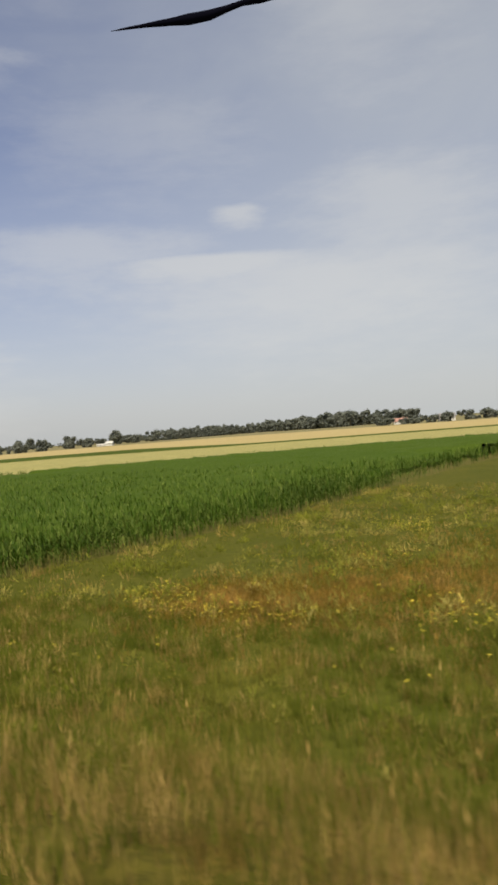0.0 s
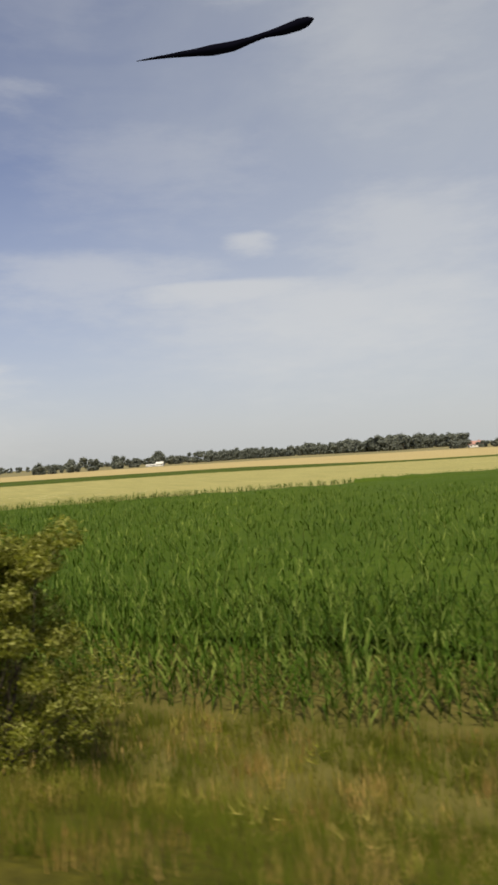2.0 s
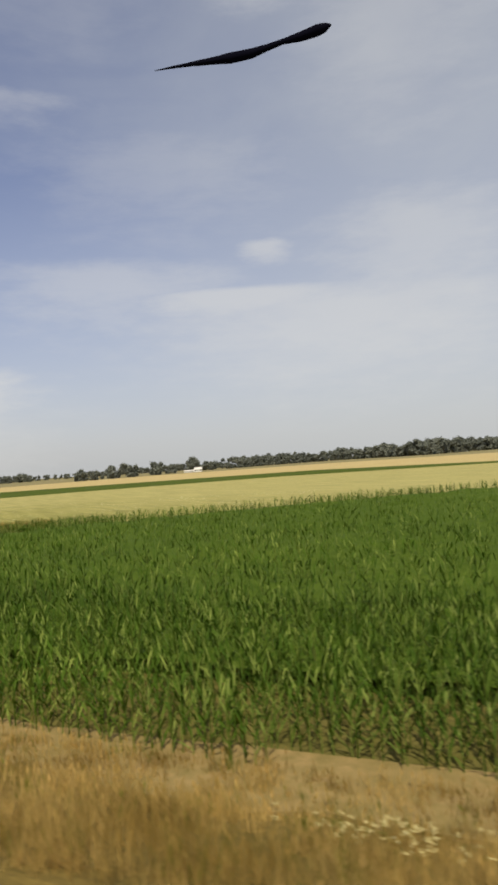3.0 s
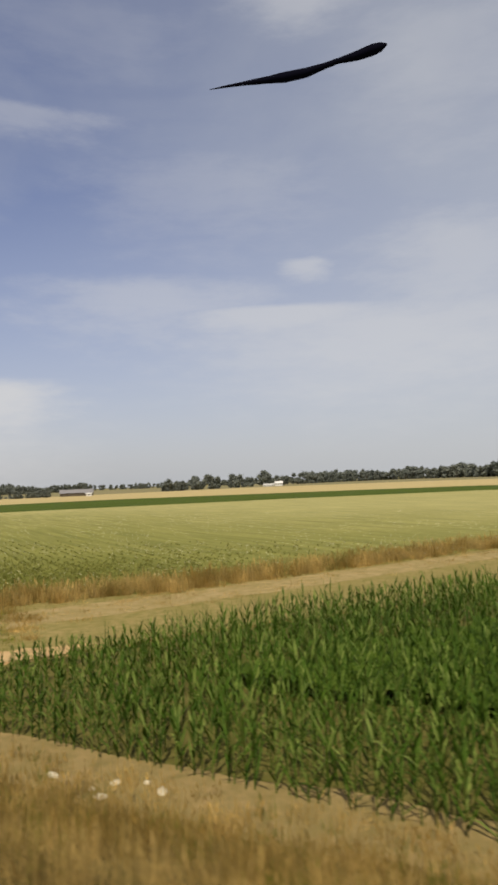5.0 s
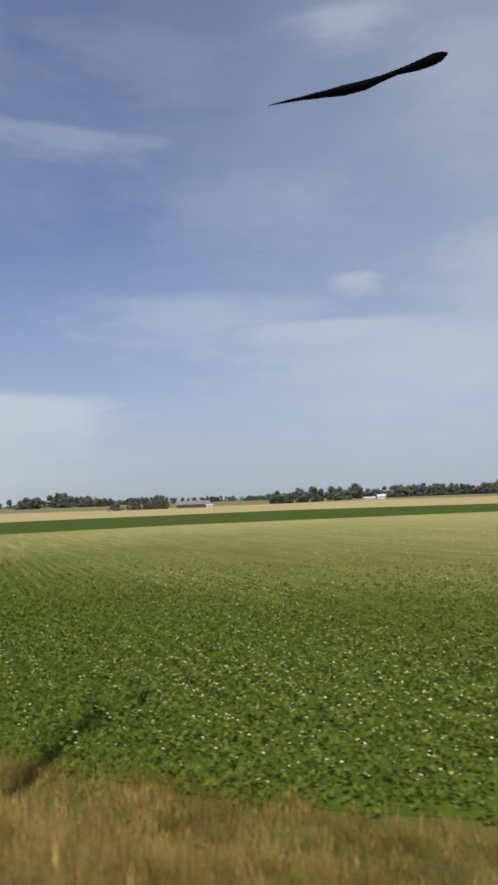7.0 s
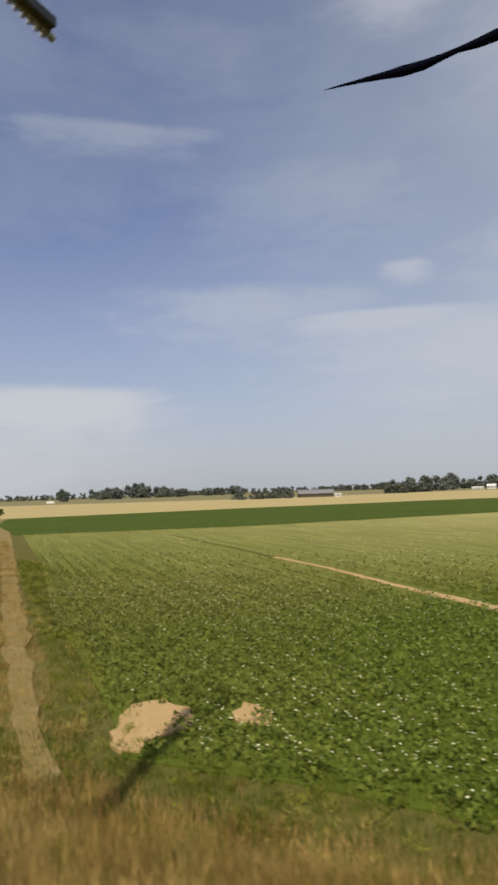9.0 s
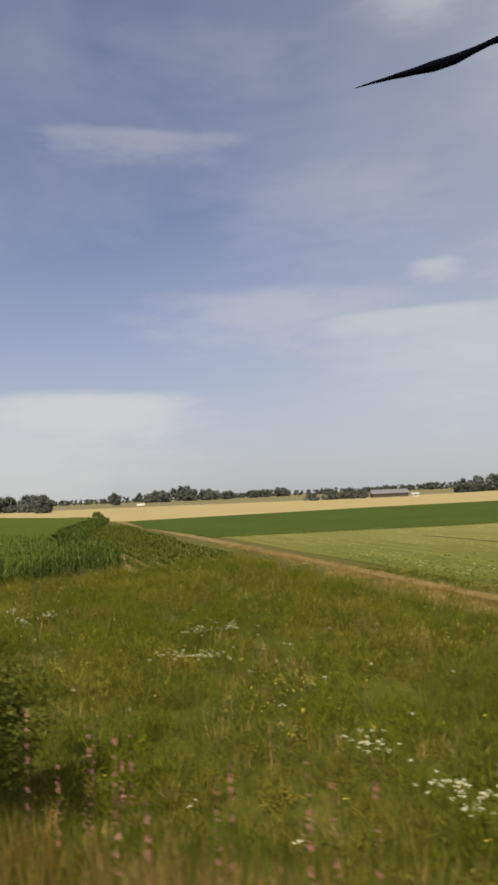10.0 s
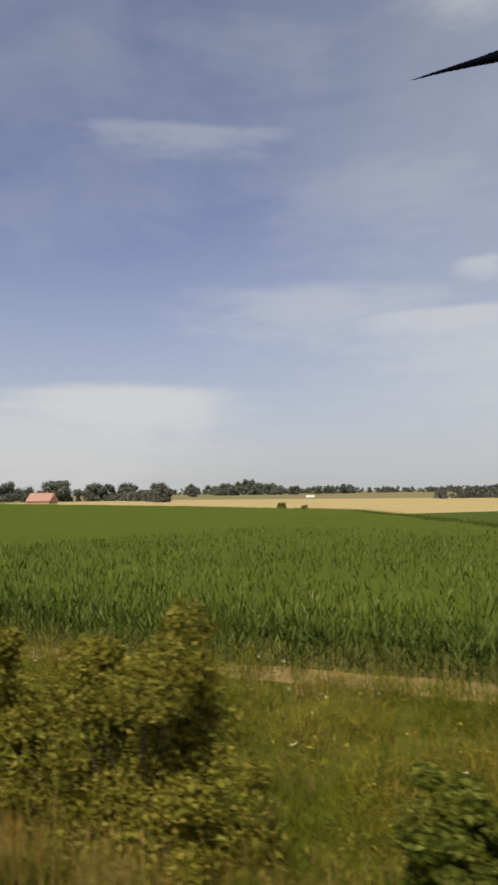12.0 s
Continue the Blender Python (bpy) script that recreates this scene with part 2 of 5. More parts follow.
def paling_leaf():
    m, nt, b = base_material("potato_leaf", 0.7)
    # the same paling with distance, put into the leaf colour
    tone = distance_paling(nt, ((0.2, (0.15, 0.185, 0.028)), (0.33, (0.19, 0.195, 0.042)), (0.6, (0.26, 0.25, 0.08)), (1.0, (0.35, 0.325, 0.13))))
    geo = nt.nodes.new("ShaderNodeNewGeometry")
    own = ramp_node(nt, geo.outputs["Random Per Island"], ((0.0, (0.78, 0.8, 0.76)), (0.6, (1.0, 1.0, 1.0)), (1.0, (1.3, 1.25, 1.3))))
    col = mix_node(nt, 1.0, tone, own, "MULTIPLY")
    nt.links.new(col, b.inputs["Base Color"])
    b.inputs["Specular IOR Level"].default_value = 0.12
    thin, mixer = nt.nodes.new("ShaderNodeBsdfTranslucent"), nt.nodes.new("ShaderNodeMixShader")
    nt.links.new(col, thin.inputs[0])
    mixer.inputs[0].default_value = 0.35
    nt.links.new(b.outputs[0], mixer.inputs[1]), nt.links.new(thin.outputs[0], mixer.inputs[2])
    nt.links.new(mixer.outputs[0], nt.nodes["Material Output"].inputs["Surface"])
    return m


def sward(name, green, straw, scale, bias, rough=0.85, through=0.5):
    """Mixed grass and weeds: patches run from green to dry, each leaf with its own tone."""
    m, nt, b = base_material(name, rough)
    geo = nt.nodes.new("ShaderNodeNewGeometry")
    own = ramp_node(nt, geo.outputs["Random Per Island"], ((0.0, (0.78, 0.79, 0.78)), (0.6, (1.0, 1.0, 1.0)), (1.0, (1.35, 1.3, 1.4))))
    where = ramp_node(nt, noise_node(nt, scale, 5), ((0.42 + bias, (0, 0, 0)), (0.6 + bias, (1, 1, 1))))
    lumps = ramp_node(nt, noise_node(nt, scale * 1.9, 3), ((0.34, (0.8, 0.81, 0.8)), (0.66, (1.3, 1.27, 1.25))))
    col = mix_node(nt, 1.0, mix_node(nt, 1.0, mix_node(nt, where, green, straw), own, "MULTIPLY"), lumps, "MULTIPLY")
    nt.links.new(col, b.inputs["Base Color"])
    b.inputs["Specular IOR Level"].default_value = 0.1
    thin, mixer = nt.nodes.new("ShaderNodeBsdfTranslucent"), nt.nodes.new("ShaderNodeMixShader")
    nt.links.new(col, thin.inputs[0])
    mixer.inputs[0].default_value = through
    nt.links.new(b.outputs[0], mixer.inputs[1]), nt.links.new(thin.outputs[0], mixer.inputs[2])
    nt.links.new(mixer.outputs[0], nt.nodes["Material Output"].inputs["Surface"])
    return m


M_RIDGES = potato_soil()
M_POTATO = paling_leaf()
M_SWARD = sward("verge_sward", (0.25, 0.265, 0.036), (0.46, 0.38, 0.11), 0.4, 0.04)
M_BROWNWEED = sward("brown_weeds", (0.17, 0.15, 0.035), (0.39, 0.295, 0.115), 0.3, -0.06)
M_MEADOWSWARD = sward("meadow_sward", (0.16, 0.178, 0.014), (0.27, 0.215, 0.034), 0.2, 0.05)
M_VERGE = verge_soil()
M_SAND = soil("dry_sand", (0.44, 0.295, 0.135), (0.48, 0.33, 0.16), (0.40, 0.265, 0.115), 0.3, 1.2, 0.012)
M_TRACK = soil("dirt_track_earth", (0.30, 0.21, 0.09), (0.23, 0.17, 0.065), (0.18, 0.14, 0.05), 0.6, 2.5, 0.04)
M_CLEARING = soil("trodden_grass", (0.095, 0.095, 0.018), (0.15, 0.13, 0.036), (0.068, 0.072, 0.012), 0.25, 2.2, 0.04)
M_WHEAT = soil("ripe_wheat", (0.42, 0.325, 0.15), (0.46, 0.365, 0.18), (0.36, 0.285, 0.12), 0.03, 0.8, 0.15)
M_GREENCROP = soil("beet_leaves", (0.062, 0.088, 0.011), (0.077, 0.104, 0.014), (0.05, 0.07, 0.009), 0.05, 1.2, 0.15)
M_MEADOW = soil("meadow_soil", (0.08, 0.085, 0.012), (0.12, 0.11, 0.018), (0.06, 0.066, 0.009), 0.2, 3.0, 0.05)
M_CANOPY = soil("maize_canopy", (0.062, 0.10, 0.011), (0.078, 0.115, 0.014), (0.046, 0.078, 0.008), 0.06, 2.4, 0.25)
M_MAIZE = foliage("maize_leaf", (0.034, 0.074, 0.004), (0.058, 0.112, 0.008), (0.2, 0.255, 0.055), 0.7, 0.12)
M_CANOPY_DULL = soil("olive_maize_canopy", (0.082, 0.108, 0.012), (0.096, 0.122, 0.015), (0.064, 0.086, 0.009), 0.06, 2.4, 0.25)
M_MAIZE_DULL = foliage("olive_maize_leaf", (0.038, 0.064, 0.005), (0.065, 0.10, 0.009), (0.205, 0.235, 0.065), 0.75, 0.12)
M_PETAL = paint("white_petal", (0.64, 0.60, 0.38), (0.5, 0.46, 0.26), 0.5, 0.85)
M_YELLOW = paint("yellow_petal", (0.75, 0.58, 0.04), (0.5, 0.4, 0.03), 0.4, 0.7)
M_PINK = foliage("pink_petal", (0.22, 0.12, 0.07), (0.40, 0.17, 0.15), (0.5, 0.25, 0.22), 0.8)
M_DRYGRASS = sward("dry_grass", (0.25, 0.168, 0.042), (0.48, 0.342, 0.115), 0.6, -0.02, 0.85, 0.45)
M_FRESH = sward("green_grass", (0.118, 0.142, 0.016), (0.25, 0.222, 0.042), 0.3, 0.09, 0.85, 0.45)
M_WILLOW = foliage("willow_leaf", (0.08, 0.098, 0.009), (0.19, 0.205, 0.022), (0.40, 0.41, 0.12), 0.65, 0.8, 0.45)
M_BUSH = foliage("dark_bush_leaf", (0.06, 0.076, 0.009), (0.125, 0.145, 0.016), (0.27, 0.28, 0.05), 0.65, 0.8, 0.4)
M_SCRUB = foliage("scrub_leaf", (0.055, 0.078, 0.007), (0.125, 0.15, 0.016), (0.28, 0.295, 0.06), 0.7, 0.8, 0.45)
M_OLIVE = foliage("olive_bush_leaf", (0.098, 0.10, 0.010), (0.20, 0.19, 0.023), (0.36, 0.315, 0.06), 0.65, 0.8, 0.4)
# far tree leaves greyed and lightened: aerial haze put into the base colour
M_CROWN = foliage("hazed_tree_leaf", (0.15, 0.168, 0.14), (0.17, 0.188, 0.155), (0.20, 0.218, 0.18), 0.9, 0.05, 0.35)
M_BARK = paint("bark", (0.075, 0.058, 0.036), (0.05, 0.04, 0.03), 0.8, 0.9, 0, 6, 0.01)
M_MAST = paint("rusty_brown_steel", (0.135, 0.097, 0.058), (0.09, 0.045, 0.02), 0.6, 0.65, 0.0, 2.2, 0.003)
M_DARK = paint("black_paint", (0.014, 0.014, 0.015), (0.08, 0.06, 0.045), 0.3, 0.5)
M_PLATE = paint("dark_plate", (0.07, 0.052, 0.042), (0.1, 0.08, 0.06), 0.4, 0.6)
M_STEEL = paint("galvanised_steel", (0.36, 0.36, 0.34), (0.2, 0.16, 0.11), 0.5, 0.5, 0.3)
M_CREAM = paint("cream_sign_board", (0.66, 0.52, 0.32), (0.5, 0.36, 0.2), 0.4, 0.5)
M_WHITE = paint("white_paint", (0.74, 0.72, 0.66), (0.45, 0.4, 0.32), 0.35, 0.5)
M_CABINET = paint("beige_cabinet", (0.36, 0.315, 0.21), (0.28, 0.23, 0.14), 0.35, 0.55, 0, 1.5)
M_CABTOP = paint("pale_cabinet_lid", (0.70, 0.67, 0.60), (0.5, 0.45, 0.36), 0.4, 0.6, 0, 2.5)
M_STONE = paint("pale_concrete", (0.52, 0.45, 0.30), (0.38, 0.31, 0.2), 0.5, 0.85, 0, 3.0, 0.004)
M_NUMERAL = paint("weathered_grey_paint", (0.17, 0.145, 0.12), (0.3, 0.26, 0.2), 0.5, 0.8)
M_BOARD = paint("grey_beige_board", (0.40, 0.35, 0.27), (0.3, 0.24, 0.16), 0.5, 0.6)
M_RUST = paint("rust", (0.24, 0.12, 0.06), (0.1, 0.05, 0.03), 0.6, 0.8)
M_TILE = paint("red_roof_tile", (0.38, 0.21, 0.165), (0.36, 0.17, 0.12), 0.5, 0.8, 0, 0.5)
M_PLASTER = paint("pale_plaster", (0.62, 0.60, 0.55), (0.5, 0.46, 0.4), 0.4, 0.8, 0, 0.4)
M_SLATE = paint("grey_sheet_roof", (0.2, 0.19, 0.185), (0.13, 0.12, 0.11), 0.5, 0.7, 0, 0.3)
M_GLASS = paint("dark_window_glass", (0.03, 0.035, 0.04), (0.05, 0.05, 0.05), 0.2, 0.15)
M_RUSSET = sward("russet_weeds", (0.24, 0.165, 0.028), (0.40, 0.25, 0.065), 0.5, 0.0)
M_GOLDEN = soil("dry_trodden_grass", (0.235, 0.185, 0.062), (0.29, 0.22, 0.085), (0.165, 0.145, 0.04), 0.45, 2.6, 0.05)
M_DARKSCRUB = foliage("dark_brown_weeds", (0.058, 0.052, 0.012), (0.115, 0.098, 0.022), (0.22, 0.175, 0.05), 0.8, 0.8, 0.35)
M_SMEAR = paint("dark_smear", (0.004, 0.004, 0.008), (0.006, 0.006, 0.012), 0.4, 1.0, 0, 0.02)
M_SMEAR.node_tree.nodes["Principled BSDF"].inputs["Specular IOR Level"].default_value = 0.0

# ---- tools for building ----


def link_mesh(name, me, material, parent=None, label=""):
    if material:
        me.materials.append(material)
    ob = new(name, me)
    if parent:
        ob.parent = parent
    return tagged(ob, label)


def part(name, bm, material, parent=None, label=""):
    me = bpy.data.meshes.new(name)
    bmesh.ops.recalc_face_normals(bm, faces=bm.faces)
    bm.to_mesh(me)
    bm.free()
    return link_mesh(name, me, material, parent, label)


def thing(name, m, label, category, group="", kind=""):
    ob = new(name)
    ob.empty_display_size = 0.2
    ob.matrix_world = m
    return tagged(ob, label, category, group, kind)


def soup(name, verts, tris, material, parent=None, label="", extra=None, index=None):
    """One mesh from arrays of corners and triangles."""
    me = bpy.data.meshes.new(name)
    verts, tris = np.asarray(verts, np.float32).reshape(-1, 3), np.asarray(tris, np.int32).reshape(-1, 3)
    me.vertices.add(len(verts))
    me.vertices.foreach_set("co", verts.ravel())
    me.loops.add(tris.size)
    me.loops.foreach_set("vertex_index", tris.ravel())
    me.polygons.add(len(tris))
    me.polygons.foreach_set("loop_start", np.arange(0, tris.size, 3, dtype=np.int32))
    ob = link_mesh(name, me, material, parent, label)
    if extra:
        for m in extra:
            me.materials.append(m)
        me.polygons.foreach_set("material_index", np.asarray(index, np.int32))
    me.update()
    me.validate()
    return ob


def box(bm, x0, x1, y0, y1, z0, z1, bevel=0.0):
    r = bmesh.ops.create_cube(bm, size=1, matrix=Matrix.Translation(((x0 + x1) / 2, (y0 + y1) / 2, (z0 + z1) / 2)) @ Matrix.Diagonal((x1 - x0, y1 - y0, z1 - z0, 1)))
    if bevel:
        edges = list({e for v in r["verts"] for e in v.link_edges})
        bmesh.ops.bevel(bm, geom=edges, offset=bevel, segments=2, affect="EDGES", profile=0.6)


def rod(bm, a, b, r0, r1=None, sides=10):
    a, b = Vector(a), Vector(b)
    m = Matrix.Translation((a + b) / 2) @ (b - a).to_track_quat("Z", "Y").to_matrix().to_4x4()
    bmesh.ops.create_cone(bm, cap_ends=True, segments=sides, radius1=r0, radius2=r0 if r1 is None else r1, depth=(b - a).length, matrix=m)


def one_box(name, dims, material, parent, bevel=0.0, label=""):
    bm = bmesh.new()
    box(bm, *dims, bevel)
    return part(name, bm, material, parent, label)


def one_rod(name, a, b, r, material, parent, label="", sides=10, r1=None):
    bm = bmesh.new()
    rod(bm, a, b, r, r1, sides)
    return part(name, bm, material, parent, label)


def letters(name, text, size, m, material, parent, depth=0.003):
    cu = bpy.data.curves.new(name, "FONT")
    cu.body, cu.size, cu.extrude, cu.align_x, cu.align_y = text, size, depth, "CENTER", "CENTER"
    tmp = new(name, cu)
    me = bpy.data.meshes.new_from_object(tmp.evaluated_get(bpy.context.evaluated_depsgraph_get()))
    bpy.data.objects.remove(tmp)
    bpy.data.curves.remove(cu)
    ob = link_mesh(name, me, material, parent)
    me.materials.clear()
    me.materials.append(material)
    ob.matrix_local = m
    return ob


# the railway's line; the view is to its right-hand side
LINE = [(76, -4.0), (51, -2.5), (25.6, -1.2), (0, 0), (-25.6, 1.1), (-51.2, 1.9), (-76.8, 2.4), (-102.3, 2.3), (-127.9, 1.8), (-153.5, 0.3), (-179, -2.2),
        (-204.3, -5.8), (-229.5, -10.3), (-254.5, -15.8), (-279.4, -21.9), (-304.1, -28.7), (-328.5, -36.5), (-352, -45), (-375, -54.3), (-398, -64.5), (-440, -85)]
LX, LY = np.array([p[0] for p in LINE][::-1], float), np.array([p[1] for p in LINE][::-1], float)
LSLOPE = np.gradient(LY, LX)


def line_y(x):
    return np.interp(x, LX, LY)


def line_slope(x):
    return np.interp(x, LX, LSLOPE)


def beside(x, n):
    """The point n metres to the right of the line's point at x."""
    s = line_slope(x)
    k = np.sqrt(1 + s * s)
    return x - n * s / k, line_y(x) + n / k


def off_line(x, y):
    return (y - line_y(x)) / np.sqrt(1 + line_slope(x) ** 2)


RIM_N, RIM_Z = [-400, -9.5, -5.5, 3.4, 4.6, 8.6, 400], [0, 0, 2.25, 2.25, 1.75, 0.0, 0]


def ground_z(x, y):
    return np.interp(off_line(x, y), RIM_N, RIM_Z)


def inside(poly, x, y):
    p = np.asarray(poly, float)
    hit = np.zeros(np.shape(x), bool)
    for (x1, y1), (x2, y2) in zip(p, np.roll(p, -1, 0)):
        cross = (y1 > y) != (y2 > y)
        with np.errstate(divide="ignore", invalid="ignore"):
            hit ^= cross & (x < (x2 - x1) * (y - y1) / (y2 - y1) + x1)
    return hit


def scatter(poly, per_m2, rng):
    p = np.asarray(poly, float)
    lo, hi = p.min(0), p.max(0)
    n = int((hi[0] - lo[0]) * (hi[1] - lo[1]) * per_m2)
    q = rng.uniform(lo, hi, (n, 2))
    return q[inside(poly, q[:, 0], q[:, 1])]


def ragged(poly, step, amount, seed):
    """The outline with points every step metres, pushed about by amount."""
    out = []
    for i, (a, b) in enumerate(zip(poly, poly[1:] + poly[:1])):
        a, b = Vector(a), Vector(b)
        k = max(1, int((b - a).length / step))
        for j in range(k):
            p = a.lerp(b, j / k)
            q = Vector((p.x / (step * 2.5), p.y / (step * 2.5), seed))
            r = Vector((p.x / (step * 0.8), p.y / (step * 0.8), seed + 9.0))
            out.append((p.x + amount * (noise.noise(q) + 0.5 * noise.noise(r)), p.y + amount * (noise.noise(q + Vector((7, 3, 1))) + 0.5 * noise.noise(r + Vector((2, 8, 4))))))
    return out


def field(name, poly, z, material, label, category="field", kind="structure"):
    """A level patch of ground, laid z above the ground sheet."""
    bm = bmesh.new()
    pts, _, tris = geometry.delaunay_2d_cdt([Vector(p) for p in poly], [], [list(range(len(poly)))], 1, 1e-5)[:3]
    flat = [bm.verts.new((p.x, p.y, z)) for p in pts]
    for t in tris:
        bm.faces.new([flat[i] for i in t])
    top = [bm.verts.new((x, y, z)) for x, y in poly]
    low = [bm.verts.new((x, y, -0.06)) for x, y in poly]
    for k in range(len(top)):
        bm.faces.new((top[k - 1], low[k - 1], low[k], top[k]))
    me = bpy.data.meshes.new(name)
    bm.to_mesh(me)
    bm.free()
    return tagged(link_mesh(name, me, material), label, category, kind=kind)


# ---- the land ----
def build_ground():
    bm = bmesh.new()
    bmesh.ops.create_grid(bm, x_segments=40, y_segments=40, size=4700, matrix=Matrix.Translation((-200, 200, -0.02)))
    tagged(part("ground", bm, M_GROUND), "flat farmland stretching to the horizon", "ground", kind="structure")
    xs = np.arange(60, -400, -2.0)
    ns = np.array([-9.6, -7.5, -5.5, -2.0, 3.4, 4.0, 4.6, 5.6, 6.6, 7.6, 8.7])
    V, T = [], []
    for i, x in enumerate(xs):
        for n in ns:
            px, py = beside(x, n)
            z = float(np.interp(n, RIM_N, RIM_Z))
            V.append((px, py, z + (0.07 * noise.noise(Vector((px * 0.6, py * 0.6, 3.0))) if 3 < n < 8.5 else 0) - (0.05 if abs(n) > 8.6 else 0)))
    w = len(ns)
    for i in range(len(xs) - 1):
        for j in range(w - 1):
            a = i * w + j
            T += [(a, a + 1, a + w + 1), (a, a + w + 1, a + w)]
    tagged(soup("railway_embankment", V, T, M_VERGE), "low grassy railway embankment with dry soil", "embankment", kind="structure")


build_ground()
MAIZE_ONE = [(-19.5, 16.5), (-35, 14.0), (-58, 13.2), (-82, 12.2), (-120, 11.4), (-138, 11.0), (-142.6, 12.2), (-144.6, 13.6), (-143.0, 16.4), (-138.3, 21.6), (-131.5, 31), (-120, 50),
             (-105, 63), (-85, 79), (-44, 104), (0, 125), (5, 100), (-6, 65), (-12.4, 36), (-17, 23.5)]
MAIZE_TWO = [(-296, -7.2), (-303, -9.6), (-311, -12.8), (-325, -18), (-345, -26), (-380, -41), (-430, -58), (-600, 30), (-600, 108), (-520, 106), (-430, 97), (-376, 83), (-329, 41),
             (-297, 20), (-291, 14.5), (-291, 2)]
DRILLS = [(-288.5, 24), (-330, 52), (-352, 66.6), (-354, 62), (-329.2, 41.4), (-297.2, 20.4), (-291, 15), (-289.6, 15)]
POTATO = [(-150, 24), (-157.4, 20), (-160.8, 15.0), (-162.5, 12.2), (-163.4, 10.5), (-170, 10.4), (-176, 9.8), (-181, 8.7), (-185, 7.3), (-190, 6.6), (-205, 4.4), (-220, 2.0), (-228, 0.3), (-236, -0.6), (-239.2, -1.4), (-241.6, 0.4), (-246, 3.2), (-252, 6.9), (-272, 20.9), (-309, 45),
          (-286, 66), (-263, 106), (-205, 165), (-157, 200), (-100, 204), (-40, 222), (30, 245), (5, 127), (-44, 106), (-86, 81), (-106, 65), (-122, 52), (-134, 47), (-145, 29)]
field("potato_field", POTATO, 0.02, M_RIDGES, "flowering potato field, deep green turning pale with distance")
field("beet_field", [(-309, 44), (-286, 66), (-263, 106), (-205, 165), (-157, 200), (-100, 205), (-40, 223), (30, 246), (32, 262), (-95, 226), (-170, 268), (-216, 254), (-300, 214), (-345, 147), (-381, 92), (-374, 86), (-341, 62)],
      0.10, M_GREENCROP, "dark green strip of leafy crop between paler fields")
field("wheat_field", [(-374, 86), (-345, 147), (-300, 214), (-216, 254), (-170, 268), (-95, 226), (32, 262), (90, 420), (-80, 480), (-250, 540), (-400, 505), (-470, 330), (-640, 250), (-640, 118), (-520, 106), (-430, 98)],
      0.14, M_WHEAT, "ripe tan wheat field in front of the far trees")
field("stubble_field", [(-640, 252), (-472, 332), (-402, 507), (-250, 542), (-78, 482), (92, 422), (900, 1500), (-200, 2600), (-1800, 2400), (-2600, 900), (-2200, -300), (-900, -100), (-642, 116)], 0.06, M_STUBBLE, "pale harvested fields before the distant trees")
field("dirt_track", ragged([(-239.0, -3.5), (-243.0, -1.2), (-253.6, 5.5), (-276.6, 20.6), (-330, 54.8), (-384, 90), (-379, 90.5), (-330, 57.2), (-276.8, 22.0), (-255.0, 7.4), (-246.0, 1.5), (-241.4, -1.6), (-237.9, -3.3)], 1.0, 0.28, 2.0),
      0.045, M_TRACK, "straight tan dirt track between the fields", "dirt track")
field("grassy_clearing", [(-139, 9.6), (-143.2, 11.4), (-145.4, 13.4), (-144, 16.8), (-150.5, 22.6), (-157.6, 19.6), (-160.8, 15.0), (-162.6, 12.0), (-162.6, 10.0), (-165, 9.0), (-168, 8.7), (-158, 8.9), (-148, 9.3)], 0.05, M_CLEARING, "trodden grassy clearing beside the maize", "clearing")
field("grassy_headland", ragged([(-144.6, 14.0), (-138.5, 22.8), (-131.6, 31.8), (-121, 50), (-123, 53.5), (-134.3, 47.5), (-145.4, 28), (-151.8, 21.0), (-152.4, 17), (-151.0, 14.6), (-148.4, 13.4)], 0.8, 0.4, 17.0), 0.058, M_GOLDEN, "strip of dry trodden grass beside the maize", "headland")
field("field_path", ragged([(-150.6, 15.6), (-150.0, 18.6), (-148.9, 21.4), (-145.2, 27.2), (-134, 46.6), (-122.5, 52.6), (-121.6, 50.6), (-132.4, 44), (-143.6, 24.4), (-146.6, 19.6), (-148.0, 16.2)], 0.8, 0.3, 5.0),
      0.062, soil("pale_trodden_earth", (0.36, 0.265, 0.125), (0.30, 0.22, 0.095), (0.22, 0.175, 0.06), 0.5, 1.6, 0.03), "pale trodden path between maize and dry grass", "path")
field("bare_earth_spot", ragged([(-145.9, 14.5), (-145.2, 16.1), (-143.9, 17.1), (-142.2, 18.6), (-142.6, 16.6), (-143.6, 15.3), (-144.9, 14.1)], 0.3, 0.25, 7.0), 0.066, M_SAND, "bare sandy earth at the maize corner", "sand patch")
SAND = [(-162.2, 9.9), (-162.6, 10.7), (-163.4, 10.8), (-164.9, 11.5), (-166.2, 12.4), (-167.4, 12.8), (-168.6, 12.4), (-170.0, 12.2), (-171.6, 13.4), (-173.4, 11.8), (-175.0, 13.0), (-176.8, 10.8), (-178.4, 12.0), (-179.4, 10.4), (-181.4, 9.0), (-180.2, 7.6), (-177.1, 7.7), (-175.1, 8.15), (-173, 8.3), (-170.7, 8.7), (-168.5, 9.1), (-166.3, 9.1), (-164.1, 9.0), (-162.5, 9.4)]
field("bare_sand_patch", ragged(SAND, 0.22, 0.2, 6.0), 0.034, M_SAND, "bare pale sand patch at the potato field's edge", "sand patch")
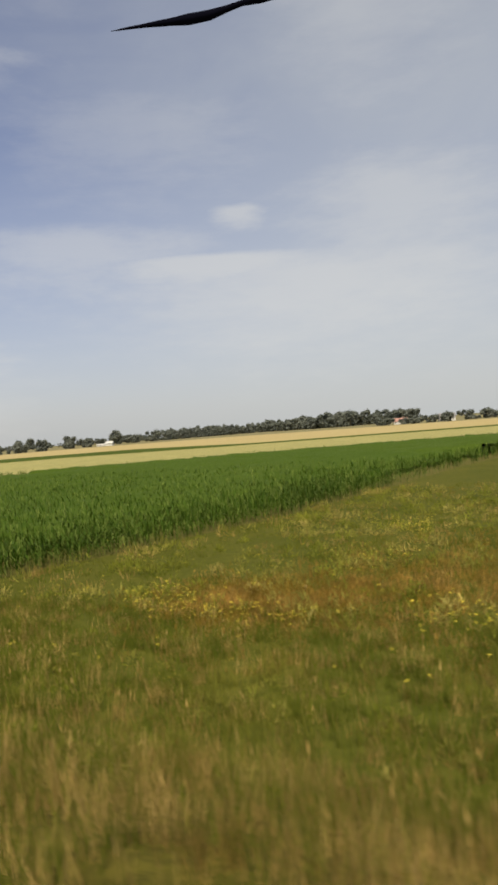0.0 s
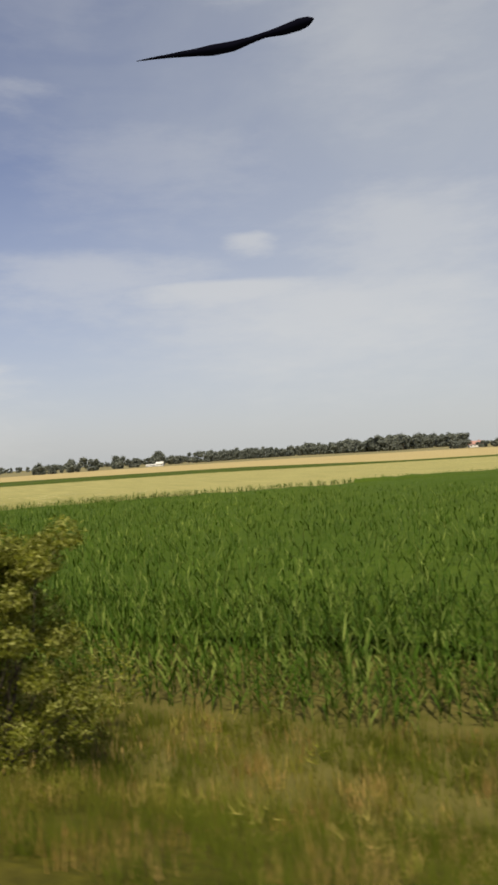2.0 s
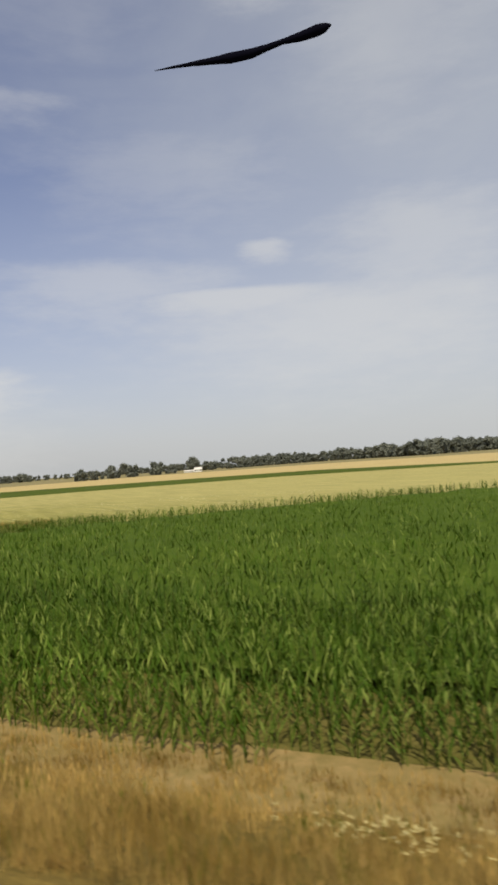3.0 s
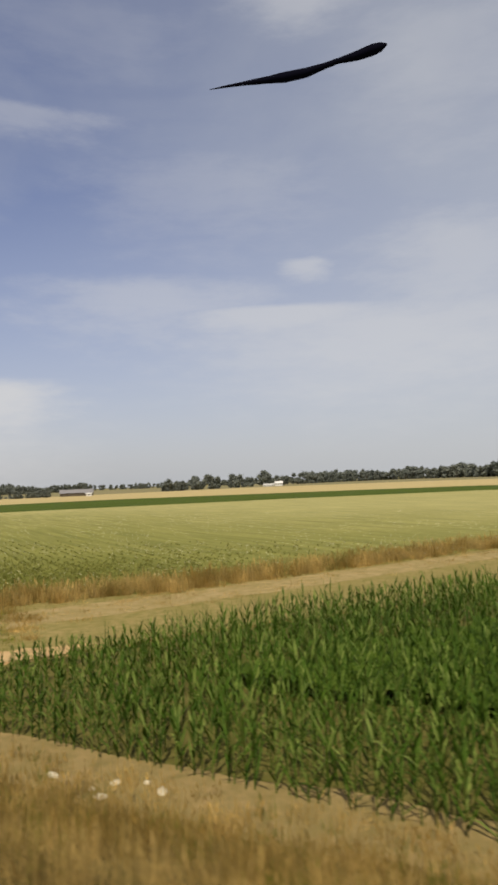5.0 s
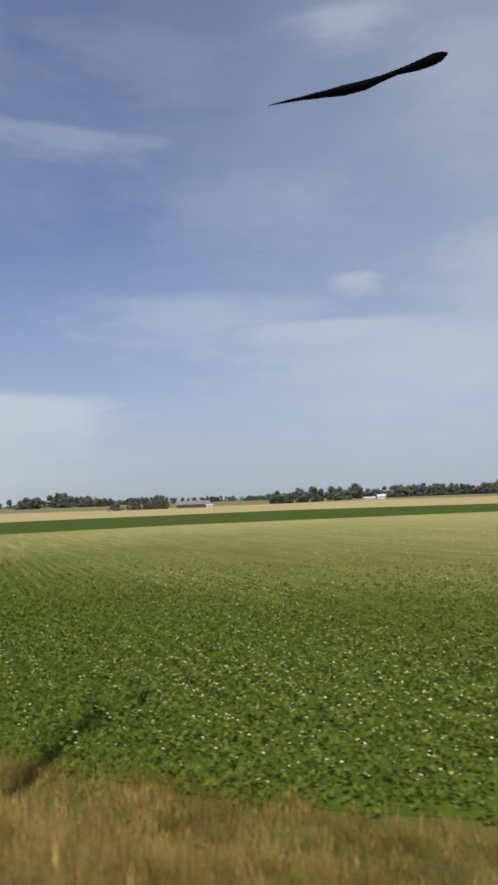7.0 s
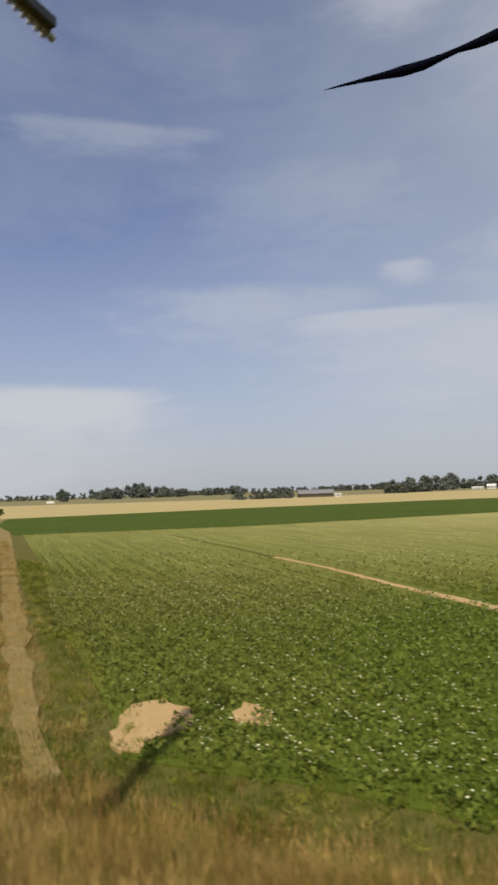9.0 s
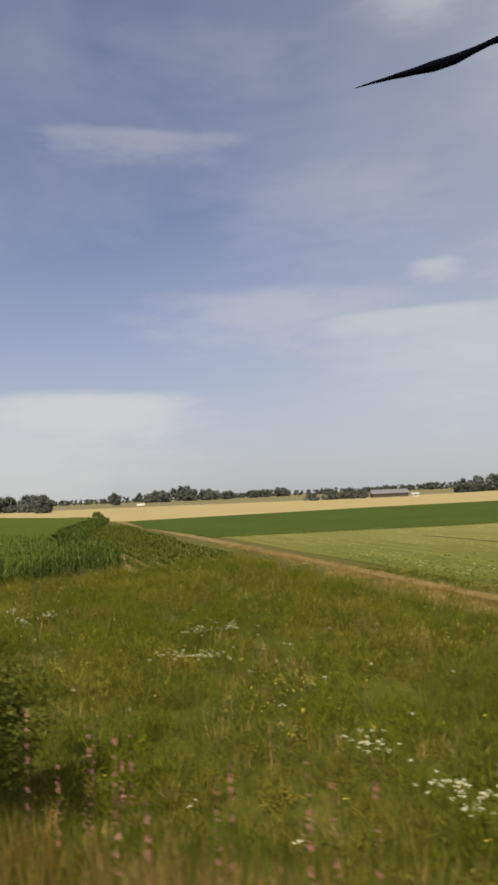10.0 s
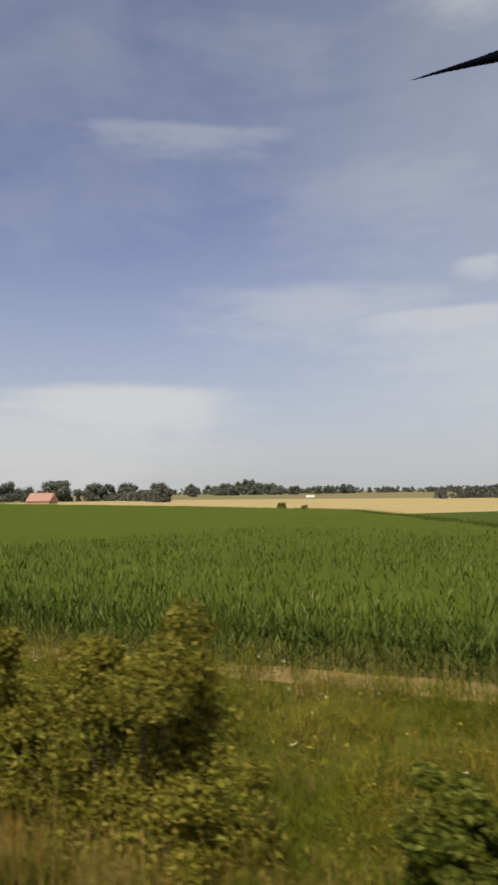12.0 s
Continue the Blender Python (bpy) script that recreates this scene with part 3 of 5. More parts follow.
field("bare_sand_spot", ragged([(-240.4, -0.7), (-241.3, 0.9), (-241.0, 1.5), (-240.0, 1.4), (-239.2, 0.5), (-239.4, -0.4), (-239.2, -1.1), (-239.8, -1.1)], 0.3, 0.2, 8.0), 0.06, M_SAND, "small bare sand spot among potato leaves", "sand patch")
field("bare_sand_spot", ragged([(-239.0, 1.6), (-239.2, 2.3), (-238.3, 2.2), (-237.8, 1.4), (-238.5, 1.2)], 0.25, 0.15, 9.0), 0.06, M_SAND, "small bare sand spot among potato leaves", "sand patch")
# far part of the furrow: its shadow is laid as a strip of dark soil
field("field_furrow", ragged([(-284, 48.4), (-262, 33.9), (-257.6, 30.9), (-257.6, 30.4), (-262, 33.4), (-284, 48.1)], 0.7, 0.1, 11.0), 0.055, M_CLEARING, "narrow furrow crossing the potato field, its shade put into a dark strip", "furrow")
field("field_furrow", ragged([(-257.6, 30.9), (-250.3, 26.2), (-242.6, 20.4), (-236.4, 16.4), (-233.4, 15.0), (-233.8, 14.4), (-236.8, 15.7), (-242.9, 20.05), (-250.5, 25.85), (-257.6, 30.4)], 0.6, 0.14, 11.0), 0.055, M_SAND, "narrow sandy furrow crossing the potato field", "furrow")
for spot in ([(-176.5, 23.4), (-175.4, 23.2), (-174.4, 23.6), (-175.4, 23.8)], [(-178.0, 12.6), (-177.3, 12.7), (-177.2, 13.3), (-177.9, 13.2)]):
    field("bare_sand_spot", ragged(spot, 0.3, 0.18, 13.0), 0.06, M_SAND, "small bare sand spot among potato leaves", "sand patch")
field("sandy_edge", ragged([(-162.9, 10.7), (-162.6, 12.4), (-161.8, 13.8), (-160.9, 15.0), (-160.75, 14.8), (-161.6, 13.55), (-162.4, 12.25), (-162.6, 10.7)], 0.4, 0.1, 14.0), 0.07, M_SAND, "narrow sandy edge between potatoes and clearing", "sand strip")
field("sandy_headland", ragged([(-72, 13.3), (-82, 12.9), (-120, 12.1), (-140, 11.6), (-142.5, 10.8), (-139, 9.6), (-120, 10.0), (-82, 10.9), (-72, 11.5)], 0.7, 0.25, 12.0), 0.04, M_TRACK, "sandy strip of bare earth along the maize", "headland")
field("wild_field", [(40, 6.0), (-22, 9.3), (-22, 13.5), (-17, 23.5), (-12.4, 36), (-6, 65), (5, 100), (40, 110)], 0.03, M_MEADOW, "rough grassland with weeds beside the maize", "grassland")
MEADOW = [(-243, -4.5), (-254, 2.6), (-277, 17.6), (-288.5, 25), (-290, 12), (-292, 0), (-297, -7), (-311, -12.6), (-325, -17.8), (-345, -26), (-345, -35), (-328, -28), (-304, -20.0), (-279, -13.4), (-254, -7.4)]
field("wild_meadow", MEADOW, 0.03, M_MEADOW, "overgrown green meadow with wild flowers", "meadow")
field("edge_earth", ragged([(-290, 3), (-295, -6.2), (-311, -12.0), (-330, -19.5), (-330, -20.9), (-316.2, -15.6), (-311, -13.6), (-298, -8.4), (-293.4, -4.8), (-289.2, 2)], 0.6, 0.25, 15.0), 0.05, M_TRACK, "strip of bare earth at the edge of the maize", "headland")


# ---- crops ----
def leaf_strips(base, heading, length, width, rise, droop, rng, segs=3):
    """Bent strap leaves: arrays of corners and triangles."""
    n = len(base)
    side = np.stack([-np.sin(heading), np.cos(heading), np.zeros(n)], -1)
    out = np.stack([np.cos(heading), np.sin(heading), np.zeros(n)], -1)
    rows = []
    for k in range(segs + 1):
        f = k / segs
        c = base + out * (length * f * (1 - 0.15 * f))[:, None]
        c[:, 2] += rise * f - droop * f * f
        w = width * (0.55 + 0.9 * f * (1 - f) * 2) * (1 - f ** 3)
        if k == segs:
            rows.append(c[:, None])
        else:
            rows.append(np.stack([c - side * w[:, None] / 2, c + side * w[:, None] / 2], 1))
    V = np.concatenate(rows, 1)
    m = V.shape[1]
    T = []
    for k in range(segs - 1):
        a = 2 * k
        T += [(a, a + 1, a + 3), (a, a + 3, a + 2)]
    T.append((2 * segs - 2, 2 * segs - 1, 2 * segs))
    T = np.array(T)
    return V.reshape(-1, 3), (np.arange(n)[:, None, None] * m + T[None]).reshape(-1, 3)


def gather(name, bits, material, label, category, parent=None):
    V, T, at = [], [], 0
    for v, t in bits:
        V.append(v), T.append(t + at)
        at += len(v)
    return tagged(soup(name, np.concatenate(V), np.concatenate(T), material, parent), label, category, kind="stuff")


def maize_bits(q, height, leaves, segs, rng, scale=1.0):
    n = len(q)
    h = height * rng.uniform(0.82, 1.12, n)
    z0 = ground_z(q[:, 0], q[:, 1])
    base0 = np.stack([q[:, 0], q[:, 1], z0], -1)
    bits = []
    turn = rng.uniform(0, 6.28, n)
    for k in range(leaves):
        f = 0.12 + 0.8 * k / max(1, leaves - 1)
        base = base0.copy()
        base[:, 2] += h * f * 0.8
        a = turn + (k % 2) * 3.14 + rng.normal(0, 0.5, n)
        L = h * rng.uniform(0.22, 0.42, n) * (1.1 - 0.5 * f) * scale
        bits.append(leaf_strips(base, a, L, np.full(n, 0.056 * scale), h * rng.uniform(0.28, 0.46, n), h * rng.uniform(0.0, 0.22, n), rng, segs))
    # stalk: a thin three-cornered pole
    ang = np.array([0, 2.09, 4.19])
    ring = np.stack([np.cos(ang), np.sin(ang), np.zeros(3)], -1) * 0.014 * scale
    lo = base0[:, None] + ring[None]
    hi = base0[:, None] + ring[None] * 0.4
    hi[:, :, 2] += (h * 0.98)[:, None]
    V = np.concatenate([lo, hi], 1).reshape(-1, 3)
    T = np.array([(0, 1, 4), (0, 4, 3), (1, 2, 5), (1, 5, 4), (2, 0, 3), (2, 3, 5)])
    bits.append((V, (np.arange(n)[:, None, None] * 6 + T[None]).reshape(-1, 3)))
    return bits


def rows_of(poly, across, along, angle, jitter, rng):
    """Plants in straight rows inside an outline."""
    p = np.asarray(poly, float)
    c = p.mean(0)
    ca, sa = math.cos(angle), math.sin(angle)
    r = np.abs(p - c).sum(1).max()
    u, v = np.meshgrid(np.arange(-r, r, along), np.arange(-r, r, across))
    u, v = u.ravel() + rng.normal(0, jitter, u.size), v.ravel() + rng.normal(0, jitter * 0.5, u.size)
    q = np.stack([c[0] + u * ca - v * sa, c[1] + u * sa + v * ca], -1)
    return q[inside(poly, q[:, 0], q[:, 1])]


def maize_field(name, poly, angle, top, seed, label, leaf, roof):
    rng = np.random.default_rng(seed)
    q = rows_of(poly, 0.75, 0.21, angle, 0.06, rng)
    n = off_line(q[:, 0], q[:, 1])
    seen = (q[:, 0] > -352)
    rim = np.zeros(len(q), bool)
    for dx, dy in ((5, 0), (-5, 0), (0, 5), (0, -5)):
        rim |= ~inside(poly, q[:, 0] + dx, q[:, 1] + dy)
    full = ((n < 19) | (rim & (n < 50))) & seen
    full |= rim & (n >= 62) & (n < 140) & seen & (q[:, 0] > -115) & (rng.random(len(q)) < 0.35)
    full |= rim & (n >= 50) & (q[:, 0] < -325) & (q[:, 0] > -395)
    near = q[full]
    mid = q[~full & (n < 66) & seen]
    mid = mid[rng.random(len(mid)) < np.interp(off_line(mid[:, 0], mid[:, 1]), [22, 66], [0.6, 0.25])]
    grown = np.clip(0.26 + np.hypot(near[:, 0] + 145.5, near[:, 1] - 14.0) / 15, 0.26, 1)
    bits = maize_bits(near, top * grown, 8, 2, rng) + maize_bits(mid, top, 4, 2, rng, 1.2)
    crop = gather(name, bits, leaf, label, "maize crop")
    # the closed roof of leaves farther off
    bm = bmesh.new()
    p = np.asarray(poly, float)
    lo, hi = p.min(0), p.max(0)
    step = 1.6
    xs, ys = np.arange(lo[0], hi[0], step), np.arange(lo[1], hi[1], step)
    X, Y = np.meshgrid(xs, ys, indexing="ij")
    ok = inside(poly, X + step / 2, Y + step / 2)
    for dx, dy in ((4, 0), (-4, 0), (0, 4), (0, -4), (3, 3), (-3, -3), (3, -3), (-3, 3)):
        ok &= inside(poly, X + step / 2 + dx, Y + step / 2 + dy)
    N = off_line(X, Y)
    deep = np.ones(X.shape)
    for r, f in ((16, 0.8), (11, 0.6), (7, 0.3)):
        out = np.zeros(X.shape, bool)
        for dx, dy in ((r, 0), (-r, 0), (0, r), (0, -r)):
            out |= ~inside(poly, X + dx, Y + dy)
        deep[out & (N < 80) & (X > -325)] = f
    Z = top * np.minimum(deep, np.interp(N, [14, 26, 60, 75], [0.35, 0.6, 0.8, 0.92])) + rng.normal(0, 0.07, X.shape)
    idx = np.arange(X.size).reshape(X.shape)
    T = []
    a, b, c, d = idx[:-1, :-1], idx[1:, :-1], idx[1:, 1:], idx[:-1, 1:]
    k = ok[:-1, :-1]
    T = np.concatenate([np.stack([a[k], b[k], c[k]], -1), np.stack([a[k], c[k], d[k]], -1)])
    soup("leaf_roof", np.stack([X, Y, Z], -1), T, roof, crop)
    return crop


maize_field("maize_crop", MAIZE_ONE, 3.1, 1.3, 11, "dense field of tall green maize in rows", M_MAIZE, M_CANOPY)
maize_field("maize_crop", MAIZE_TWO, 3.45, 1.3, 12, "dense field of tall green maize beside the meadow", M_MAIZE_DULL, M_CANOPY_DULL)


def young_maize():
    """Low plants in open rows along the track, with bare earth between."""
    rng = np.random.default_rng(19)
    field("maize_headland", DRILLS, 0.035, M_TRACK, "bare earth between rows of young maize", "headland")
    gather("young_maize", maize_bits(rows_of(DRILLS, 1.1, 0.3, 2.586, 0.12, rng), 0.55, 7, 2, rng, 2.3), M_SCRUB, "low young maize in open rows", "maize crop")


young_maize()


def leaf_cloud(centres, radii, count, size, rng, slim=0.5, lower=0.55, upright=0.0, single=False, shell=0.35):
    """Leaves spread through and over a set of lumps, thickest near their skins: upright blades or, with no uprightness, leaves that lie over the skin."""
    pick = rng.integers(0, len(centres), count)
    d = rng.normal(0, 1, (count, 3))
    d /= np.linalg.norm(d, axis=1)[:, None]
    d[:, 2] = np.where(d[:, 2] < 0, d[:, 2] * lower, d[:, 2])
    r = rng.uniform(shell, 1.0, count) ** 0.5 * rng.uniform(0.85, 1.12, count)
    c = centres[pick] + d * radii[pick][:, None] * r[:, None]
    if upright:
        a = d * (1 - 0.5 * min(1, upright)) + rng.normal(0, 0.7 - 0.35 * min(1, upright), (count, 3))
        a[:, 2] += upright
    else:
        a = np.cross(d + rng.normal(0, 0.7, (count, 3)), rng.normal(0, 1, (count, 3)))
    a /= np.linalg.norm(a, axis=1)[:, None] + 1e-6
    b = np.cross(a, rng.normal(0, 1, (count, 3))) if upright else np.cross(d + rng.normal(0, 0.7, (count, 3)), a)
    b /= np.linalg.norm(b, axis=1)[:, None] + 1e-6
    s = size * rng.uniform(0.6, 1.4, count)[:, None]
    if single:
        V = np.stack([c - a * s * 0.5 - b * s * slim * 0.5, c - a * s * 0.5 + b * s * slim * 0.5, c + a * s * 0.5], 1)
        return V.reshape(-1, 3), np.arange(count * 3).reshape(-1, 3)
    up = np.cross(a, b) * s * 0.12
    V = np.stack([c - a * s * 0.5, c + b * s * slim * 0.5 + up, c + a * s * 0.5, c - b * s * slim * 0.5 + up], 1)
    T = np.array([(0, 1, 2), (0, 2, 3)])
    return V.reshape(-1, 3), (np.arange(count)[:, None, None] * 4 + T[None]).reshape(-1, 3)


def potato_field_plants():
    rng = np.random.default_rng(21)
    angle = math.atan2(92, -137)
    q = rows_of(POTATO, 0.75, 0.34, angle, 0.05, rng)
    n = off_line(q[:, 0], q[:, 1])
    shift = rng.normal(0, 0.3, q.shape)
    bare = inside(SAND, q[:, 0] + shift[:, 0], q[:, 1] + shift[:, 1])
    for cx, cy, r in ((-240.3, 0.7, 0.95), (-239.6, -0.7, 0.55), (-238.6, 1.8, 0.5), (-175.4, 23.5, 0.9), (-174.6, 24.0, 0.7), (-177.7, 12.9, 0.7)):
        bare |= np.hypot(q[:, 0] - cx, q[:, 1] - cy) < r
    bare |= (q[:, 0] > -181.5) & (q[:, 1] < 9.7)
    fur = (q[:, 0] < -233) & (np.abs(q[:, 1] - np.interp(q[:, 0], [-284, -262, -250.4, -242.7, -236.6, -233.6], [48.3, 33.7, 26.1, 20.2, 16.0, 14.7])) < 0.6)
    clear = inside([(-140, 10.2), (-144, 11.6), (-146.5, 14), (-132, 31.5), (-121, 50), (-124, 56), (-136, 49.5), (-147, 30), (-152, 24), (-157.6, 20), (-160.6, 15.4), (-162.4, 12.4), (-162.6, 10.4), (-165, 9.2)], q[:, 0], q[:, 1])
    q, n = q[~bare & ~fur & ~clear], n[~bare & ~fur & ~clear]
    q, n = q[n > 8.2], n[n > 8.2]
    pick = rng.random(len(q)) < np.interp(n, [20, 38], [1, 0])
    near, far = q[pick], q[~pick & (n < 100) & (q[:, 0] < -112)]
    fn = off_line(far[:, 0], far[:, 1])
    far = far[rng.random(len(far)) < np.interp(fn, [25, 36, 52], [0.9, 0.6, 0.0])]
    flowers = []
    for pts, leaves, size, low, high in ((near, 58, 0.105, 0.33, 0.44), (far, 14, 0.1, 0.12, 0.18)):
        r = rng.uniform(low, high, len(pts)) * np.interp(off_line(pts[:, 0], pts[:, 1]), [30, 52], [1, 0.4])
        c = np.stack([pts[:, 0] + rng.normal(0, 0.05, len(pts)), pts[:, 1] + rng.normal(0, 0.05, len(pts)), 0.02 + 0.0 * r], -1)
        gather("potato_crop", [leaf_cloud(c, r, len(pts) * leaves, size, rng, 0.85, 0.1, single=True, shell=0.6)], M_POTATO, "low leafy green potato plants in close rows" if leaves > 20 else "paler potato plants across the far side of the field", "potato crop")
    open_ground = scatter(POTATO, 1.3, rng)
    on = off_line(open_ground[:, 0], open_ground[:, 1])
    open_ground = open_ground[(on > 34) & (on < 95) & (open_ground[:, 0] < -108)]
    for pts, per, size in ((near, 3, 0.024), (far, 1, 0.03), (open_ground, 1, 0.04)):
        for k in range(per):
            p = pts[rng.random(len(pts)) < (0.5 + 0.5 * np.sin(pts[:, 0] * 0.21) * np.sin(pts[:, 1] * 0.33 + pts[:, 0] * 0.1)) * 0.95]
            m = len(p)
            c = np.stack([p[:, 0] + rng.normal(0, 0.13, m), p[:, 1] + rng.normal(0, 0.13, m), rng.uniform(0.37, 0.48, m) * np.interp(off_line(p[:, 0], p[:, 1]), [30, 62], [1, 0.5])], -1)
            V = []
            for j in range(5):
                a = 6.283 * j / 5 + rng.uniform(0, 1, m)
                s = size * rng.uniform(0.6, 1.4, m)
                V.append(c + np.stack([np.cos(a) * s, np.sin(a) * s, rng.normal(0, 0.35, m) * s], -1))
            V = np.stack(V + [c + np.array([0, 0, size * 0.4])], 1)
            T = np.array([(j, (j + 1) % 5, 5) for j in range(5)])
            flowers.append((V.reshape(-1, 3), (np.arange(m)[:, None, None] * 6 + T[None]).reshape(-1, 3)))
    gather("potato_blossom", flowers, M_PETAL, "small white potato flowers above the leaves", "flowers")


potato_field_plants()


# ---- grass ----
def clumpy(q, rng, size, keep):
    """Thin points out into clumps."""
    v = np.array([noise.noise(Vector((x / size, y / size, 5.0))) for x, y in q])
    return q[rng.random(len(q)) < np.clip(keep + 1.3 * v, 0.05, 1)]


def strip_points(x0, x1, n0, n1, per_m2, rng):
    n = int(abs(x1 - x0) * (n1 - n0) * per_m2)
    x, o = rng.uniform(min(x0, x1), max(x0, x1), n), rng.uniform(n0, n1, n)
    px, py = beside(x, o)
    return np.stack([px, py], -1)


def tufts(q, low, high, count, width, spread, rng, lean=0.3, ears=0.0):
    """Tufts of fine upright grass, one narrow blade after another; some blades end in an ear."""
    if not len(q):
        return []
    tall = np.repeat(rng.uniform(low, high, len(q)), count)
    p = np.repeat(q, count, 0) + rng.normal(0, spread, (len(q) * count, 2))
    m = len(p)
    h = tall * rng.uniform(0.55, 1.08, m)
    a, w = rng.uniform(0, 6.283, m), width * rng.uniform(0.6, 1.4, m) / 2
    side = np.stack([np.cos(a) * w, np.sin(a) * w, np.zeros(m)], -1)
    foot = np.stack([p[:, 0], p[:, 1], ground_z(p[:, 0], p[:, 1]) - 0.03], -1)
    tip = foot + np.stack([rng.normal(0, lean * 0.5, m) * h, rng.normal(0, lean * 0.5, m) * h, h], -1)
    V = np.stack([foot - side, foot + side, tip], 1)
    bits = [(V.reshape(-1, 3), np.arange(m * 3).reshape(-1, 3))]
    e = rng.random(m) < ears
    if e.any():
        t, f, s = tip[e], foot[e], side[e] * 2.0
        mid, top = f + (t - f) * 0.86, f + (t - f) * 1.12
        V = np.stack([t * 0.72 + f * 0.28, mid - s, top, mid + s], 1)
        k = len(t)
        bits.append((V.reshape(-1, 3), (np.arange(k)[:, None, None] * 4 + np.array([(0, 1, 2), (0, 2, 3)])[None]).reshape(-1, 3)))
    return bits


CLEAR = [(-143.6, 11.6), (-146.4, 14.2), (-145.0, 17.4), (-150.0, 21.4), (-155.6, 16.6), (-160.2, 14.6), (-162.0, 11.9), (-162.2, 9.6), (-164.4, 8.6), (-160, 8.4), (-148, 8.8)]
BAND = [(-123, 53), (-134.3, 46.8), (-145.4, 27), (-150.5, 21.8), (-155.4, 14.4), (-157.8, 13.4), (-159.6, 14.2), (-159.4, 16.0), (-157.4, 20.4), (-152, 24), (-147, 30), (-136, 49.5), (-124, 56)]
TRACKSIDE = [(-238, -3.3), (-241.6, -1.3), (-246.6, 2.4), (-255.3, 8.0), (-277, 22.2), (-272, 21.4), (-252, 7.3), (-246, 3.7), (-241.6, 0.9), (-239, -0.9)]


def verge_grass():
    rng = np.random.default_rng(31)
    green, dry = [], []

    def off_crops(q):
        return q[~inside(SAND, q[:, 0], q[:, 1]) & ~inside(MAIZE_ONE, q[:, 0], q[:, 1]) & ~inside(MAIZE_TWO, q[:, 0], q[:, 1])]

    # x0, x1, n0, n1, green and dry tufts a square metre, height, ears
    for x0, x1, n0, n1, g, d, hi, ears in (
            (14, -9, 2.7, 4.9, 7, 13, 0.62, 0.05), (-9, -28, 2.7, 4.9, 13, 4, 0.62, 0.05), (14, -9, 4.9, 7.0, 12, 7, 0.66, 0.05), (-9, -28, 4.9, 7.0, 14, 4, 0.62, 0.05), (14, -28, 7.0, 13.0, 13, 4, 0.6, 0.05), (10, -34, 12.5, 16.0, 12, 4, 0.5, 0.06),
            (-28, -47, 3.0, 6.6, 13, 6, 0.66, 0.06), (-28, -47, 6.6, 9.6, 7, 11, 0.85, 0.25), (-28, -47, 9.6, 12.6, 12, 9, 0.6, 0.2),
            (-47, -72, 3.6, 6.5, 17, 3, 0.5, 0.05), (-47, -72, 6.5, 11.6, 14, 3, 0.5, 0.05),
            (-70, -141, 3.6, 6.0, 1.5, 18, 0.52, 0.12), (-70, -141, 6.0, 9.9, 1.5, 17, 0.45, 0.12),
            (-141, -164, 3.6, 6.2, 3, 18, 0.58, 0.12), (-141, -154, 6.2, 9.4, 8, 9, 0.42, 0.08), (-154, -166, 6.2, 9.4, 15, 6, 0.34, 0.05),
            (-164, -184, 3.6, 6.8, 1.5, 18, 0.5, 0.12), (-164, -184, 6.8, 8.7, 6, 14, 0.36, 0.08), (-162, -177, 8.4, 10.4, 8, 14, 0.24, 0.04), (-177, -186, 8.4, 10.2, 6, 12, 0.26, 0.05),
            (-184, -244, 3.6, 7.4, 1.5, 18, 0.55, 0.12), (-180, -210, 7.4, 10.4, 1.5, 17, 0.42, 0.12), (-210, -244, 7.4, 9.4, 3, 18, 0.5, 0.1), (-210, -241, 9.2, 11.2, 18, 0.6, 0.26, 0.0),
            (-241, -326, 3.6, 5.4, 8, 12, 0.64, 0.08), (-241, -326, 5.4, 9.4, 13, 3, 0.5, 0.05)):
        for count, store, w, e in ((g, green, 0.010, ears * 0.3), (d, dry, 0.009, ears)):
            q = off_crops(clumpy(strip_points(x0, x1, n0, n1, count * 1.2, rng), rng, 1.3, 1.02))
            store += tufts(q, hi * 0.6, hi, 20 if n1 < 9 else 15, w if n1 < 9 else w * 1.5, 0.11, rng, 0.34, e)
    # the clearing, the strips along the track and the rough grassland
    green += tufts(clumpy(scatter(CLEAR, 18, rng), rng, 1.3, 0.8), 0.16, 0.3, 16, 0.016, 0.14, rng, 0.5)
    green += tufts(scatter(TRACKSIDE, 14, rng), 0.12, 0.26, 14, 0.016, 0.13, rng, 0.5)
    dry += tufts(scatter([(-242, -4.6), (-254, 3.0), (-277, 18.0), (-277, 20.6), (-254, 5.6), (-242, -2.2)], 11, rng), 0.14, 0.36, 14, 0.014, 0.13, rng, 0.4, 0.08)
    dry += tufts(clumpy(scatter([(-236, -5.6), (-243, -2.6), (-253, 4.2), (-276, 19.4), (-300, 35), (-300.4, 37), (-277, 22), (-255, 7.6), (-246, 1.9), (-238.6, -2.2), (-236, -2.6)], 22, rng), rng, 0.8, 0.8), 0.14, 0.3, 13, 0.014, 0.13, rng, 0.5, 0.05)
    wild = off_crops(clumpy(strip_points(26, -19, 15, 48, 3.2, rng), rng, 2.5, 0.7))
    green += tufts(wild, 0.16, 0.42, 13, 0.03, 0.2, rng, 0.5)
    dry += tufts(off_crops(clumpy(strip_points(26, -19, 14, 48, 1.4, rng), rng, 3.5, 0.4)), 0.2, 0.5, 12, 0.024, 0.2, rng, 0.4, 0.1)
    # tall dry band between the clearing and the potatoes
    dry += tufts(clumpy(scatter(BAND, 9, rng), rng, 1.5, 0.85), 0.6, 1.0, 22, 0.022, 0.17, rng, 0.35, 0.15)
